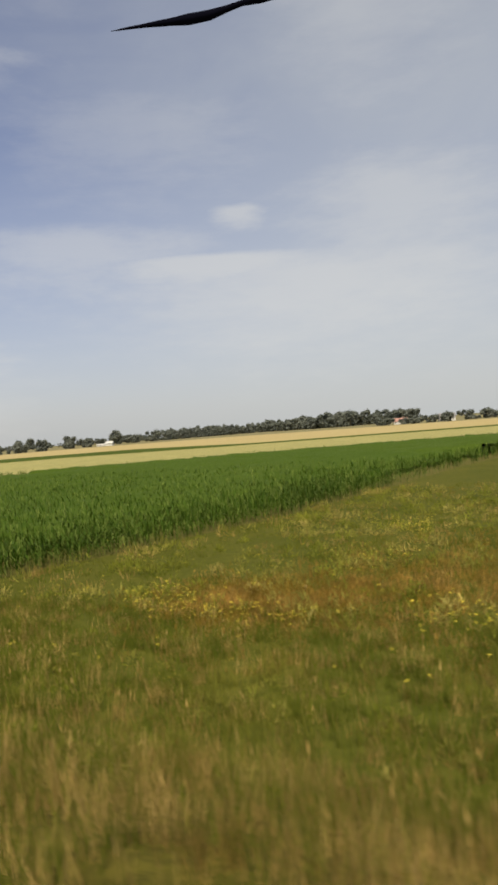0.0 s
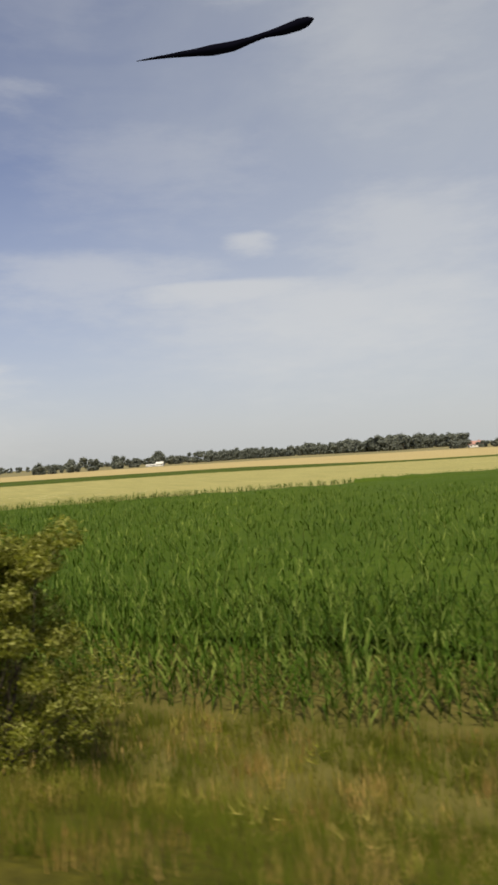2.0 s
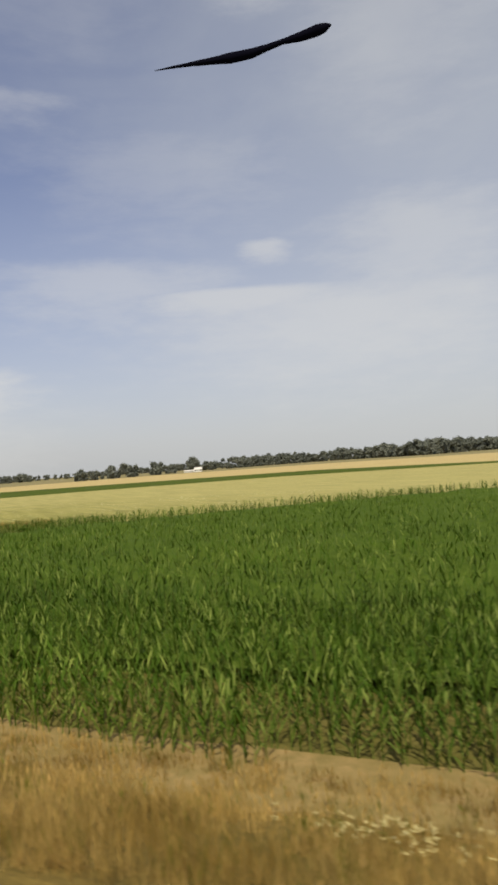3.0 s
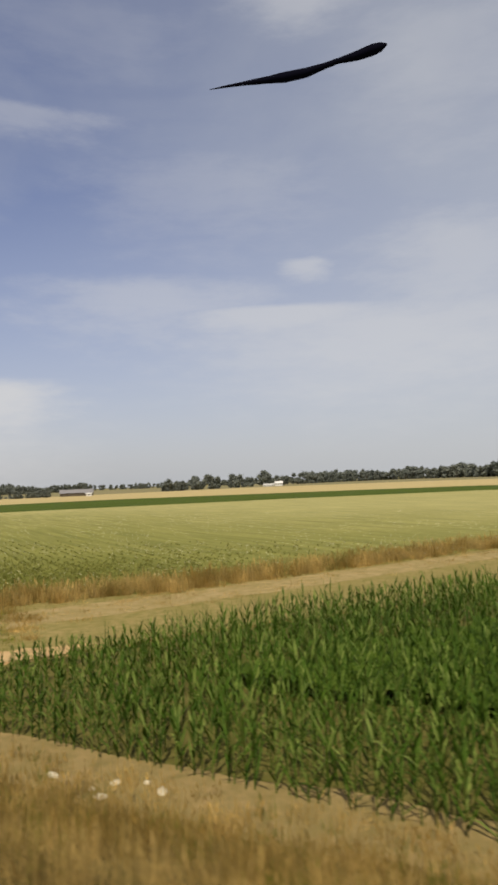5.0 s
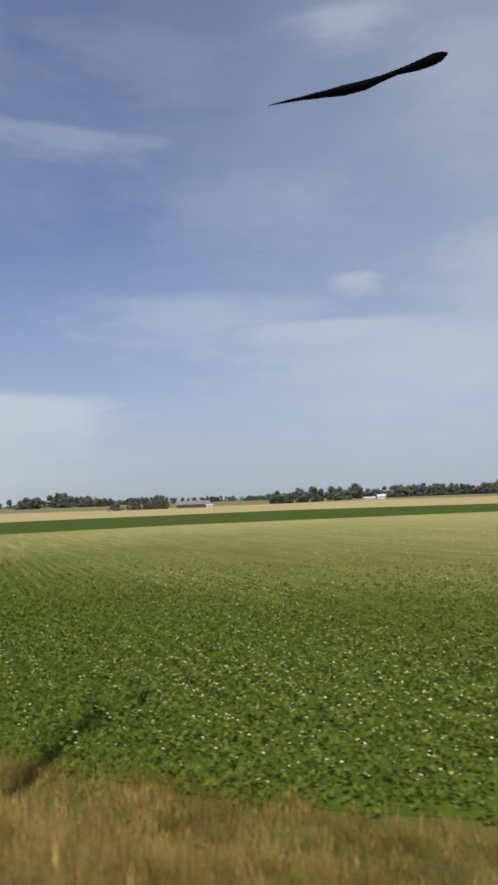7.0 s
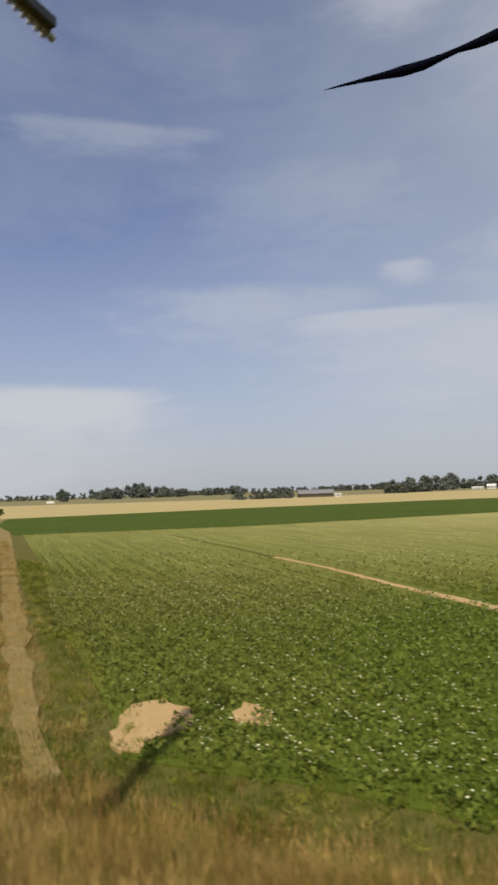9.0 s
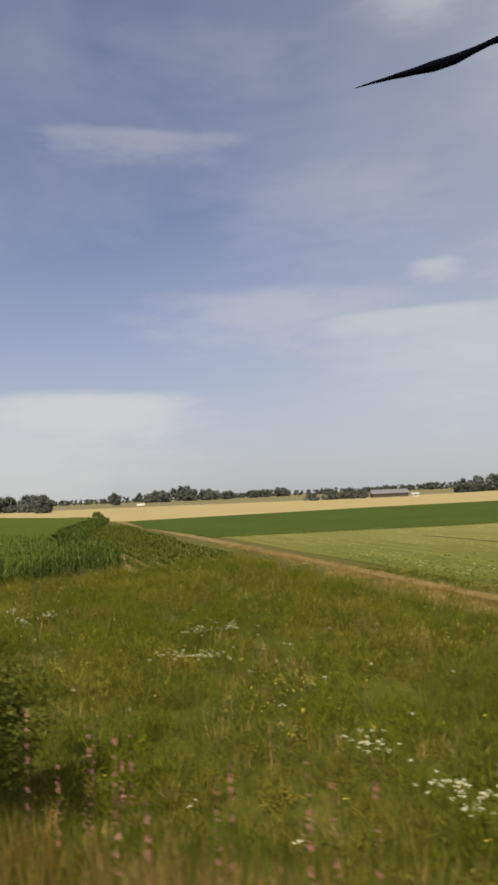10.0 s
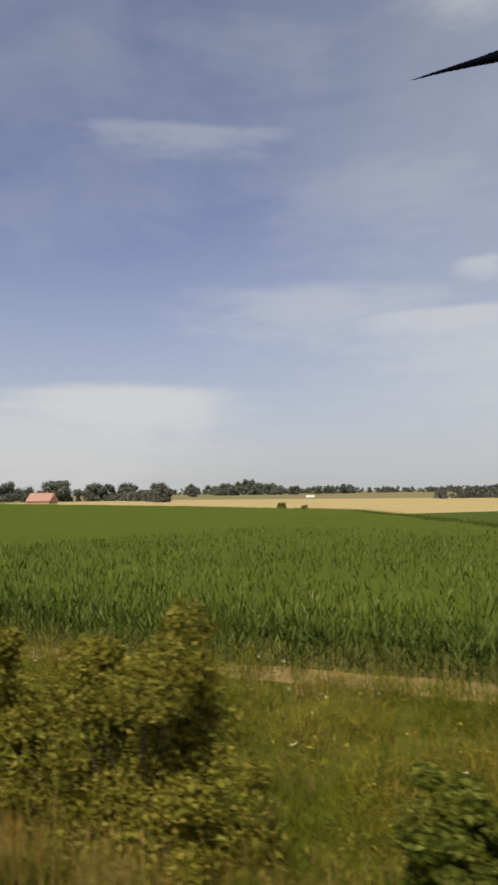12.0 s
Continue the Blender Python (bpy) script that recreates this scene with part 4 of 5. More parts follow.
    dry += tufts(clumpy(scatter([(-123, 52.4), (-134.3, 46), (-145.2, 26.6), (-146.4, 24.6), (-135.4, 43), (-124, 50.6)], 3, rng), rng, 1.5, 0.5), 0.2, 0.4, 12, 0.02, 0.15, rng, 0.4)
    rim = [(-150.9, 15.2), (-150.3, 18.8), (-149.2, 21.8), (-145.4, 27.6), (-134.2, 47), (-122, 53), (-121, 50), (-132, 43.6), (-143.2, 23.8), (-146.2, 19.2), (-145.6, 13.6), (-143.4, 12.6)]
    dry += tufts(clumpy(scatter(rim, 5, rng), rng, 0.9, 0.35), 0.12, 0.32, 14, 0.018, 0.16, rng, 0.5, 0.05)
    green += tufts(clumpy(scatter(rim, 3, rng), rng, 1.2, 0.2), 0.1, 0.24, 14, 0.018, 0.16, rng, 0.5)
    dry += tufts(clumpy(strip_points(-142, -156, 6.0, 10.5, 7, rng), rng, 1.8, 0.3), 0.45, 0.85, 20, 0.012, 0.14, rng, 0.35, 0.12)
    # sparse grass growing in over the path and the bare corner
    path = [(-151.2, 14.8), (-150.6, 18.8), (-149, 22), (-145.2, 27.6), (-143.2, 24), (-146.2, 19), (-146.6, 15.8)]
    dry += tufts(clumpy(scatter(path, 9, rng), rng, 1.2, 0.2), 0.15, 0.34, 15, 0.016, 0.16, rng, 0.5, 0.05)
    green += tufts(clumpy(scatter([(-147.4, 13.2), (-146.4, 16), (-144.8, 17.6), (-143.9, 16.4), (-144.6, 14.6), (-143.4, 13.6), (-144.4, 12.4)], 16, rng), rng, 0.7, 0.45), 0.1, 0.26, 15, 0.014, 0.14, rng, 0.5)
    dry += tufts(clumpy(scatter([(-156, 14.2), (-150.8, 22), (-148.9, 21.6), (-149.8, 18.6), (-150.4, 15.4), (-152.4, 13.2)], 9, rng), rng, 1.4, 0.75), 0.45, 0.85, 20, 0.02, 0.16, rng, 0.35, 0.12)
    dry += tufts(clumpy(scatter([(-152, 15), (-150.8, 19), (-149, 22.4), (-146.4, 19.8), (-144.6, 18), (-146, 15.6), (-148.4, 13.4)], 18, rng), rng, 1.1, 0.6), 0.16, 0.34, 18, 0.022, 0.16, rng, 0.5, 0.05)
    # russet weeds: a patch in the rough grassland and the verge at the clearing
    russet = tufts(clumpy(scatter([(-177, 6.6), (-177, 7.9), (-173, 8.5), (-168, 9.3), (-163.6, 9.3), (-163, 8.4), (-168, 8.2), (-173, 7.2)], 14, rng), rng, 0.8, 0.6), 0.14, 0.3, 14, 0.014, 0.14, rng, 0.5, 0.05)
    for x, y, sx, sy, n in ((-7.2, 17.4, 1.7, 1.4, 800), (-3.4, 19.6, 2.2, 2.4, 480), (0.0, 24.0, 3.0, 4.0, 380), (2.0, 18.0, 2.4, 2.0, 260)):
        russet += tufts(np.stack([rng.normal(x, sx, n), rng.normal(y, sy, n)], -1), 0.2, 0.42, 15, 0.022, 0.2, rng, 0.5, 0.1)
    russet += tufts(clumpy(strip_points(-142, -154, 5.6, 11.0, 9, rng), rng, 1.6, 0.65), 0.4, 0.8, 18, 0.013, 0.15, rng, 0.4, 0.1)
    russet += tufts(clumpy(strip_points(-246, -326, 3.4, 5.6, 4, rng), rng, 2.0, 0.5), 0.4, 0.75, 16, 0.013, 0.15, rng, 0.4, 0.1)
    gather("russet_weeds", russet, M_RUSSET, "tall brown dry weeds in uneven patches", "weeds")
    green += tufts(clumpy(scatter(MEADOW, 6, rng), rng, 2.2, 0.75), 0.35, 0.8, 15, 0.018, 0.16, rng, 0.4, 0.02)
    dry += tufts(clumpy(scatter(MEADOW, 1.7, rng), rng, 3.0, 0.35), 0.4, 0.85, 14, 0.016, 0.18, rng, 0.35, 0.12)

    def mounds(name, pts, low, high, leaves, leaf, material, label, slim=0.06, tall=0.5):
        r = rng.uniform(low, high, len(pts))
        c = np.stack([pts[:, 0], pts[:, 1], ground_z(pts[:, 0], pts[:, 1]) + r * tall], -1)
        gather(name, [leaf_cloud(c, r, int(len(pts) * leaves), leaf, rng, slim, 0.55, 0.8, True)], material, label, "weeds")

    # lumpy weeds, piece by piece along the line
    mounds("verge_sward", off_crops(clumpy(strip_points(24, -19, 15, 45, 1.2, rng), rng, 3.0, 0.75)), 0.22, 0.5, 55, 0.2, M_SWARD, "lumpy mixed grass and weeds beside the maize", 0.16, 0.3)
    mounds("verge_sward", off_crops(clumpy(strip_points(12, -60, 5.0, 14.0, 1.0, rng), rng, 2.0, 0.6)), 0.16, 0.36, 55, 0.16, M_SWARD, "low mixed weeds on the railway verge", 0.1, 0.4)
    mounds("brown_weeds", np.concatenate([strip_points(-141, -163, 3.6, 6.4, 1.4, rng), clumpy(strip_points(-145, -152, 10.5, 14.0, 1.6, rng), rng, 2.0, 0.3), scatter(BAND, 1.6, rng), clumpy(scatter(MEADOW, 0.4, rng), rng, 3.5, 0.1)]), 0.22, 0.55, 90, 0.18, M_BROWNWEED, "lumpy brown dry weeds round the clearing", 0.08, 0.8)
    edge = [(-156, 14.2), (-150.8, 22), (-148.9, 21.6), (-149.8, 18.6), (-150.4, 15.4), (-152.4, 13.2)]
    mounds("dark_weeds", np.concatenate([clumpy(strip_points(-141.5, -153, 5.4, 10.6, 3.4, rng), rng, 1.6, 0.7), clumpy(scatter(edge, 2.0, rng), rng, 1.6, 0.6)]), 0.2, 0.5, 110, 0.13, M_DARKSCRUB, "dark brown tangled weeds round the clearing", 0.16, 0.8)
    mounds("clearing_sward", np.concatenate([clumpy(scatter(CLEAR, 4, rng), rng, 1.5, 0.7), off_crops(strip_points(-160, -184, 7.2, 10.2, 2, rng)), strip_points(-184, -239, 8.8, 10.8, 2.5, rng), scatter(TRACKSIDE, 3, rng)]), 0.1, 0.24, 40, 0.13, M_SWARD, "low tufted grass on the clearing", 0.14, 0.3)
    rough = scatter(MEADOW, 2.3, rng)
    rough = clumpy(rough, rng, 2.6, 0.75)
    mounds("meadow_sward", rough[(rough[:, 0] > -294) | (off_line(rough[:, 0], rough[:, 1]) < off_line(-300.0, -10.5))], 0.28, 0.75, 95, 0.19, M_MEADOWSWARD, "overgrown lumpy meadow of grass and weeds", 0.12)
    mounds("meadow_sward", strip_points(-241, -324, 4.6, 9.4, 1.2, rng), 0.2, 0.5, 80, 0.16, M_MEADOWSWARD, "overgrown lumpy weeds on the railway verge", 0.1)
    # leafy weeds among the grass
    pts = np.concatenate([clumpy(scatter(MEADOW, 0.5, rng), rng, 3.0, 0.4), clumpy(strip_points(20, -70, 4.6, 14, 0.3, rng), rng, 3.0, 0.4), clumpy(strip_points(-241, -350, 4.6, 9.5, 0.7, rng), rng, 3.0, 0.5)])
    r = rng.uniform(0.15, 0.45, len(pts))
    c = np.stack([pts[:, 0], pts[:, 1], ground_z(pts[:, 0], pts[:, 1]) + r * 0.6], -1)
    gather("weed_tufts", [leaf_cloud(c, r, len(pts) * 75, 0.07, rng, 0.5)], M_OLIVE, "lumpy green weeds and nettles among the grass", "weeds")
    gather("green_grass", green, M_FRESH, "fine uneven green grass on the railway verge", "grass")
    gather("dry_grass", dry, M_DRYGRASS, "fine dry straw-coloured grass on the railway verge", "grass")


verge_grass()


# ---- bushes and trees ----
def limbs(base, tips, r, rng, sides=5):
    """Crooked tapering branches from a base to the tips."""
    bm = bmesh.new()
    for tip in tips:
        a, b = Vector(base), Vector(tip)
        last, steps = a, 3
        for k in range(1, steps + 1):
            f = k / steps
            p = a.lerp(b, f) + Vector(rng.normal(0, 0.04 * (b - a).length, 3)) * (1 if k < steps else 0)
            rod(bm, last, p, r * (1 - 0.75 * (k - 1) / steps), r * (1 - 0.75 * f), sides)
            last = p
    return bm


def bush(x, y, width, height, material, label, seed, leaves=7000, size=0.07, slim=0.45, name="bush", depth=None, spikes=0, group="", taper=0.6):
    rng = np.random.default_rng(seed)
    z = float(ground_z(x, y)) - 0.05
    ob = thing(name, pose(x, y, z), label, name.replace("_", " "), group)
    depth = depth or width * 0.8
    k = 26
    c = np.stack([rng.normal(0, 0.24, k) * width, rng.normal(0, 0.22, k) * depth, rng.uniform(0.15, 0.86, k) * height], -1)
    shrink = np.clip(1.25 - c[:, 2] / height, 0.35, 1)
    c[:, :2] *= (1.15 - taper * c[:, 2] / height)[:, None]
    rad = rng.uniform(0.16, 0.27, k) * min(width, height) * (0.5 + 0.6 * shrink) * (1.15 - 0.7 * taper * np.clip(c[:, 2] / height, 0, 1))
    top = rng.normal(0, 0.2, (spikes, 3)) * np.array([width, depth, 0])
    s = 22
    a, e = rng.uniform(0, 6.28, s), rng.uniform(0.05, 1.0, s)
    skin = np.stack([np.cos(a) * width * 0.5 * (1 - taper * e), np.sin(a) * depth * 0.5 * (1 - taper * e), (0.08 + 0.8 * e) * height], -1) * rng.uniform(0.8, 1.08, (s, 1))
    foot = np.stack([rng.uniform(-0.42, 0.42, 9) * width, rng.uniform(-0.4, 0.4, 9) * depth, rng.uniform(0.04, 0.25, 9) * height], -1)
    c = np.concatenate([c, skin, foot])
    rad = np.concatenate([rad, rng.uniform(0.06, 0.14, s) * min(width, height), rng.uniform(0.16, 0.24, 9) * min(width, height)])
    if spikes:
        top[:, 2] = height * rng.uniform(0.66, 0.9, spikes)
        c, rad = np.concatenate([c, top]), np.concatenate([rad, rng.uniform(0.07, 0.13, spikes) * min(width, height)])
    V, T = leaf_cloud(c, rad, int(leaves * 1.9), size * 0.66, rng, slim * 1.4, single=True)
    V[:, 2] = np.abs(V[:, 2])
    part("stem", limbs((0, 0, 0), c[::2], 0.02, rng, 4), M_BARK, ob)
    soup("crown", V, T, material, ob)
    return ob


ICO_V = np.array([(-1, 1.618, 0), (1, 1.618, 0), (-1, -1.618, 0), (1, -1.618, 0), (0, -1, 1.618), (0, 1, 1.618), (0, -1, -1.618), (0, 1, -1.618), (1.618, 0, -1), (1.618, 0, 1), (-1.618, 0, -1), (-1.618, 0, 1)]) / 1.902
ICO_T = np.array([(a, b, c) for a, b, c in itertools.combinations(range(12), 3) if max(np.linalg.norm(ICO_V[a] - ICO_V[b]), np.linalg.norm(ICO_V[b] - ICO_V[c]), np.linalg.norm(ICO_V[a] - ICO_V[c])) < 1.2])


def with_hearts(V, T, c, rad, rng, size=0.8):
    """Adds the closed inner foliage that keeps a far crown from being seen through."""
    n = len(c)
    W = c[:, None] + ICO_V[None] * (rad * size)[:, None, None] * rng.uniform(0.8, 1.15, (n, 12, 1))
    return np.concatenate([V, W.reshape(-1, 3)]), np.concatenate([T, (np.arange(n)[:, None, None] * 12 + ICO_T[None]).reshape(-1, 3) + len(V)])


def tree(x, y, width, height, seed, trunk=0.1, leaves=1900, label="broad dark green tree at the field's edge", group="trees of the far field edges"):
    rng = np.random.default_rng(seed)
    ob = thing("tree", pose(x, y, 0), label, "tree", group)
    k = 22
    lo = height * trunk
    c = np.stack([rng.normal(0, 0.24, k) * width, rng.normal(0, 0.24, k) * width, lo + rng.uniform(0.02, 0.84, k) * (height - lo)], -1)
    mid = (c[:, 2] - lo) / (height - lo)
    c[:, :2] *= (0.5 + 0.8 * np.sqrt(np.clip(1 - (2 * mid - 0.85) ** 2, 0.05, 1)))[:, None]
    rad = rng.uniform(0.22, 0.32, k) * min(width, height)
    a = rng.uniform(0, 6.283, 9)
    foot = np.stack([np.cos(a) * width * 0.3, np.sin(a) * width * 0.3, rng.uniform(0.1, 0.3, 9) * height], -1)
    c, rad = np.concatenate([c, foot]), np.concatenate([rad, rng.uniform(0.16, 0.24, 9) * height])
    V, T = leaf_cloud(c, rad, int(leaves * 1.2), 0.05 * height, rng, 1.0, 0.8, single=True, shell=0.7)
    V, T = with_hearts(V, T, c, rad, rng)
    bm = limbs((0, 0, lo * 0.8), c[::3], 0.022 * height, rng)
    rod(bm, (0, 0, -0.3), (0, 0, lo), 0.035 * height, 0.024 * height, 8)
    part("trunk", bm, M_BARK, ob)
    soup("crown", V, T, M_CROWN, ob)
    return ob


def woodland(name, ends, depth, low, high, count, seed, label, leaves=170):
    """A belt of trees too far and dense to count."""
    rng = np.random.default_rng(seed)
    ends = np.asarray(ends, float)
    t = np.sort(rng.uniform(0, 1, count)) * (len(ends) - 1)
    p = np.stack([np.interp(t, range(len(ends)), ends[:, k]) for k in (0, 1)], -1)
    way = ends[-1] - ends[0]
    nrm = np.array([-way[1], way[0]]) / np.linalg.norm(way)
    p += nrm * rng.uniform(0, depth, count)[:, None]
    C, R, S = [], [], []
    wave = np.array([noise.noise(Vector((x / 60, y / 60, seed))) for x, y in p])
    for (x, y), w in zip(p, wave):
        h = low + (high - low) * np.clip(0.5 + w + rng.normal(0, 0.12), 0, 1.1)
        for k in range(5):
            C.append((x + rng.normal(0, h * 0.18), y + rng.normal(0, h * 0.18), h * (0.15 if k == 0 else rng.uniform(0.2, 0.86))))
            R.append(h * rng.uniform(0.17, 0.26))
    V, T = leaf_cloud(np.array(C), np.array(R), int(count * leaves), 1.0, rng, 1.0, 0.9, single=True, shell=0.7)
    V, T = with_hearts(V, T, np.array(C), np.array(R), rng)
    V[:, 2] = np.abs(V[:, 2])
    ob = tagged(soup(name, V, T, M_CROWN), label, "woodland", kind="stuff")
    bm = bmesh.new()
    for x, y in p[::2]:
        rod(bm, (x, y, -0.2), (x, y, low * 0.7), 0.3, 0.18, 5)
    part("trunks", bm, M_BARK, ob)
    return ob

# ---- railway things beside the line ----


def facing(x, y, z):
    """At a place, with local x along the line against the train's way and local y away from the line."""
    return pose(x, y, z, 0, 0, math.degrees(math.atan(float(line_slope(x)))))


def h_beam(bm, w, d, z0, z1, t=0.022):
    box(bm, -w / 2, w / 2, -d / 2, -d / 2 + t, z0, z1, 0.004)
    box(bm, -w / 2, w / 2, d / 2 - t, d / 2, z0, z1, 0.004)
    for s in (-1, 1):
        box(bm, s * (w / 2 - 0.012) - t / 2, s * (w / 2 - 0.012) + t / 2 - 0.001, -d / 2 + t, d / 2 - t, z0, z1)


def mast(x, y, w, band_z, number, bolts, plate_z, lean=0.5, group="line masts", arm=False):
    z = float(ground_z(x, y)) - 0.1
    ob = thing("line_mast", facing(x, y, z) @ pose(0, 0, 0, 0, lean, 0), "tall rusty brown steel beam mast with a dark number plate", "mast", group)
    d = w
    bm = bmesh.new()
    h_beam(bm, w, d, 0, 11.0 if arm else 9.5)
    part("beam", bm, M_MAST, ob)
    if arm:
        za = 10.55 - z
        bracket = one_box("feeder_arm", (-0.06, 0.06, d / 2, 3.2, za - 0.06, za + 0.06), M_DARK, ob, 0.006, "dark steel arm reaching out over the field")
        one_rod("arm_brace", (0, d / 2, za - 1.0), (0, 1.9, za - 0.07), 0.035, M_MAST, bracket, "", 8)
        bm = bmesh.new()
        rod(bm, (-0.12, 2.5, za + 0.03), (-0.12, 3.34, za - 0.06), 0.05, 0.05, 12)
        for k in range(7):
            p = Vector((-0.12, 2.55 + 0.11 * k, za + 0.025 - 0.012 * k))
            rod(bm, p, p + Vector((0, 0.035, -0.004)), 0.095, 0.06, 14)
        part("insulator", bm, M_STEEL, bracket, "pale ribbed insulator beside the arm's end")
    bm = bmesh.new()
    box(bm, -0.32, 0.32, -0.32, 0.32, -0.2, 0.16, 0.03)
    part("foundation", bm, M_STONE, ob, "weathered concrete foot")
    f = -d / 2
    zp = plate_z - z
    plate = one_box("number_plate", (-w * 0.46, w * 0.46, f - 0.012, f - 0.002, zp - 0.2, zp + 0.17), M_PLATE, ob, 0.003, "dark number plate")
    rot = Matrix.Rotation(radians(90), 4, "X")
    if number:
        letters("numeral", number, 0.13, Matrix.Translation((0, f - 0.015, zp + 0.07)) @ rot, M_WHITE, plate)
    for k, wd in ((0, 0.03), (1, 0.05)):
        one_box("faded_mark", (-0.045 + 0.05 * k, -0.045 + 0.05 * k + 0.035, f - 0.017, f - 0.012, zp - 0.13, zp - 0.04), M_NUMERAL, plate)
    bm = bmesh.new()
    for a, b in (((-0.008, zp + 0.52), (0.012, zp + 0.38)), ((0.0, zp + 0.40), (-0.01, zp + 0.28))):
        rod(bm, (a[0], f - 0.004, a[1]), (b[0], f - 0.004, b[1]), 0.018, 0.012, 6)
    part("painted_arrow", bm, M_BOARD, ob, "small faded pale arrow mark")
    if bolts:
        zb = band_z - z
        bm = bmesh.new()
        box(bm, -w / 2 - 0.03, w / 2 + 0.06, f - 0.02, f - 0.008, zb - 0.03, zb + 0.03, 0.004)
        part("clamp_band", bm, M_STEEL, ob, "pale metal clamp band")
        warn = one_box("warning_plate", (w / 2 + 0.03, w / 2 + 0.045, f - 0.01, f + 0.24, zb - 0.71, zb + 0.04), M_DARK, ob, 0.004, "black plate with white lightning strokes")
        for k in range(3):
            bm = bmesh.new()
            zk = zb - 0.16 - 0.18 * k
            v = [bm.verts.new((w / 2 + 0.05, f + yy, zz)) for yy, zz in ((0.02, zk - 0.14), (0.1, zk - 0.1), (0.225, zk + 0.14), (0.145, zk + 0.1))]
            face = bm.faces.new(v)
            bmesh.ops.solidify(bm, geom=[face], thickness=0.004)
            part("lightning_stroke", bm, M_WHITE, warn)
        one_box("white_plate", (w / 2 + 0.03, w / 2 + 0.045, f - 0.01, f + 0.24, zb - 1.3, zb - 0.75), M_WHITE, ob, 0.004, "plain white lower plate")
    return ob


m52 = mast(-40.235, 4.02, 0.29, 0, "52", False, 3.2, 2.4)
tagged(m52, "tall rusty brown steel mast carrying a cream kilometre board")
board = one_box("kilometre_board", (0.15, 0.165, -0.19, 0.33, 3.04, 3.66), M_CREAM, m52, 0.03, "cream kilometre board with black digits")
letters("numeral", "52", 0.34, Matrix.Translation((0.167, 0.07, 3.35)) @ Matrix.Rotation(radians(90), 4, "Z") @ Matrix.Rotation(radians(90), 4, "X"), M_DARK, board, 0.002)
one_box("board_bracket", (-0.17, 0.13, -0.18, -0.15, 3.24, 3.31), M_DARK, m52, 0.005, "dark clamp bracket")
# dark wedges built in place of the board's shadow on the mast
for px, py, low in ((0.06, -0.165, 2.66), (0.158, -0.06, 2.5)):
    one_rod("shadow_wedge", (px, py, 3.12), (px + 0.005, py + 0.01, low), 0.05, M_DARK, m52, "dark tapering wedge for the board's shadow", 8, 0.008)
for zz in (3.14, 3.5):
    one_box("board_strut", (-0.05, 0.149, 0.1, 0.13, zz, zz + 0.05), M_DARK, m52)
mast(-87.7, 4.95, 0.26, 4.3, "51", True, 3.35)
mast(-136.85, 4.3, 0.26, 4.59, "51", True, 3.42)
mast(-186.15, -0.1, 0.26, 4.09, "51", True, 3.28, arm=True)
mast(-235.2, -8.6, 0.26, 4.15, "51", True, 3.0, arm=True)
mast(-284.3, -20.05, 0.26, 4.2, "51", False, 3.5)


def distance_stone(x, y, top, front, deep, label, text):
    z = float(ground_z(x, y)) - 0.1
    ob = thing("distance_stone", facing(x, y, z), label, "distance stone")
    h = top - z
    one_box("block", (-front, 0, 0, deep, 0, h), M_STONE, ob, 0.012)
    letters("numeral", text, deep * 1.75, Matrix.Translation((0.004, deep * 0.5, h - 0.5)) @ Matrix.Rotation(radians(90), 4, "Z") @ Matrix.Rotation(radians(90), 4, "X"), M_NUMERAL, ob, 0.006)
    return ob


distance_stone(-142.39, 3.08, 4.07, 0.22, 0.5, "pale concrete distance stone with a large grey numeral eight", "8")


def round_marker():
    x, y = -43.1, 3.85
    z = float(ground_z(x, y)) - 0.1
    ob = thing("distance_marker", facing(x, y, z), "small cream round-topped distance marker in the grass", "distance marker")
    bm = bmesh.new()
    pts = [(-0.17, 0)] + [(-0.17 * math.cos(a), 1.12 + 0.17 * math.sin(a)) for a in np.linspace(0, math.pi, 14)] + [(0.17, 0)]
    f = bm.faces.new([bm.verts.new((0, 0.17 + p, q)) for p, q in pts])
    bmesh.ops.solidify(bm, geom=[f], thickness=0.07)
    part("block", bm, M_CREAM, ob)
    letters("numeral", "0", 0.28, Matrix.Translation((0.005, 0.17, 1.08)) @ Matrix.Rotation(radians(90), 4, "Z") @ Matrix.Rotation(radians(90), 4, "X"), M_DARK, ob, 0.006)


round_marker()


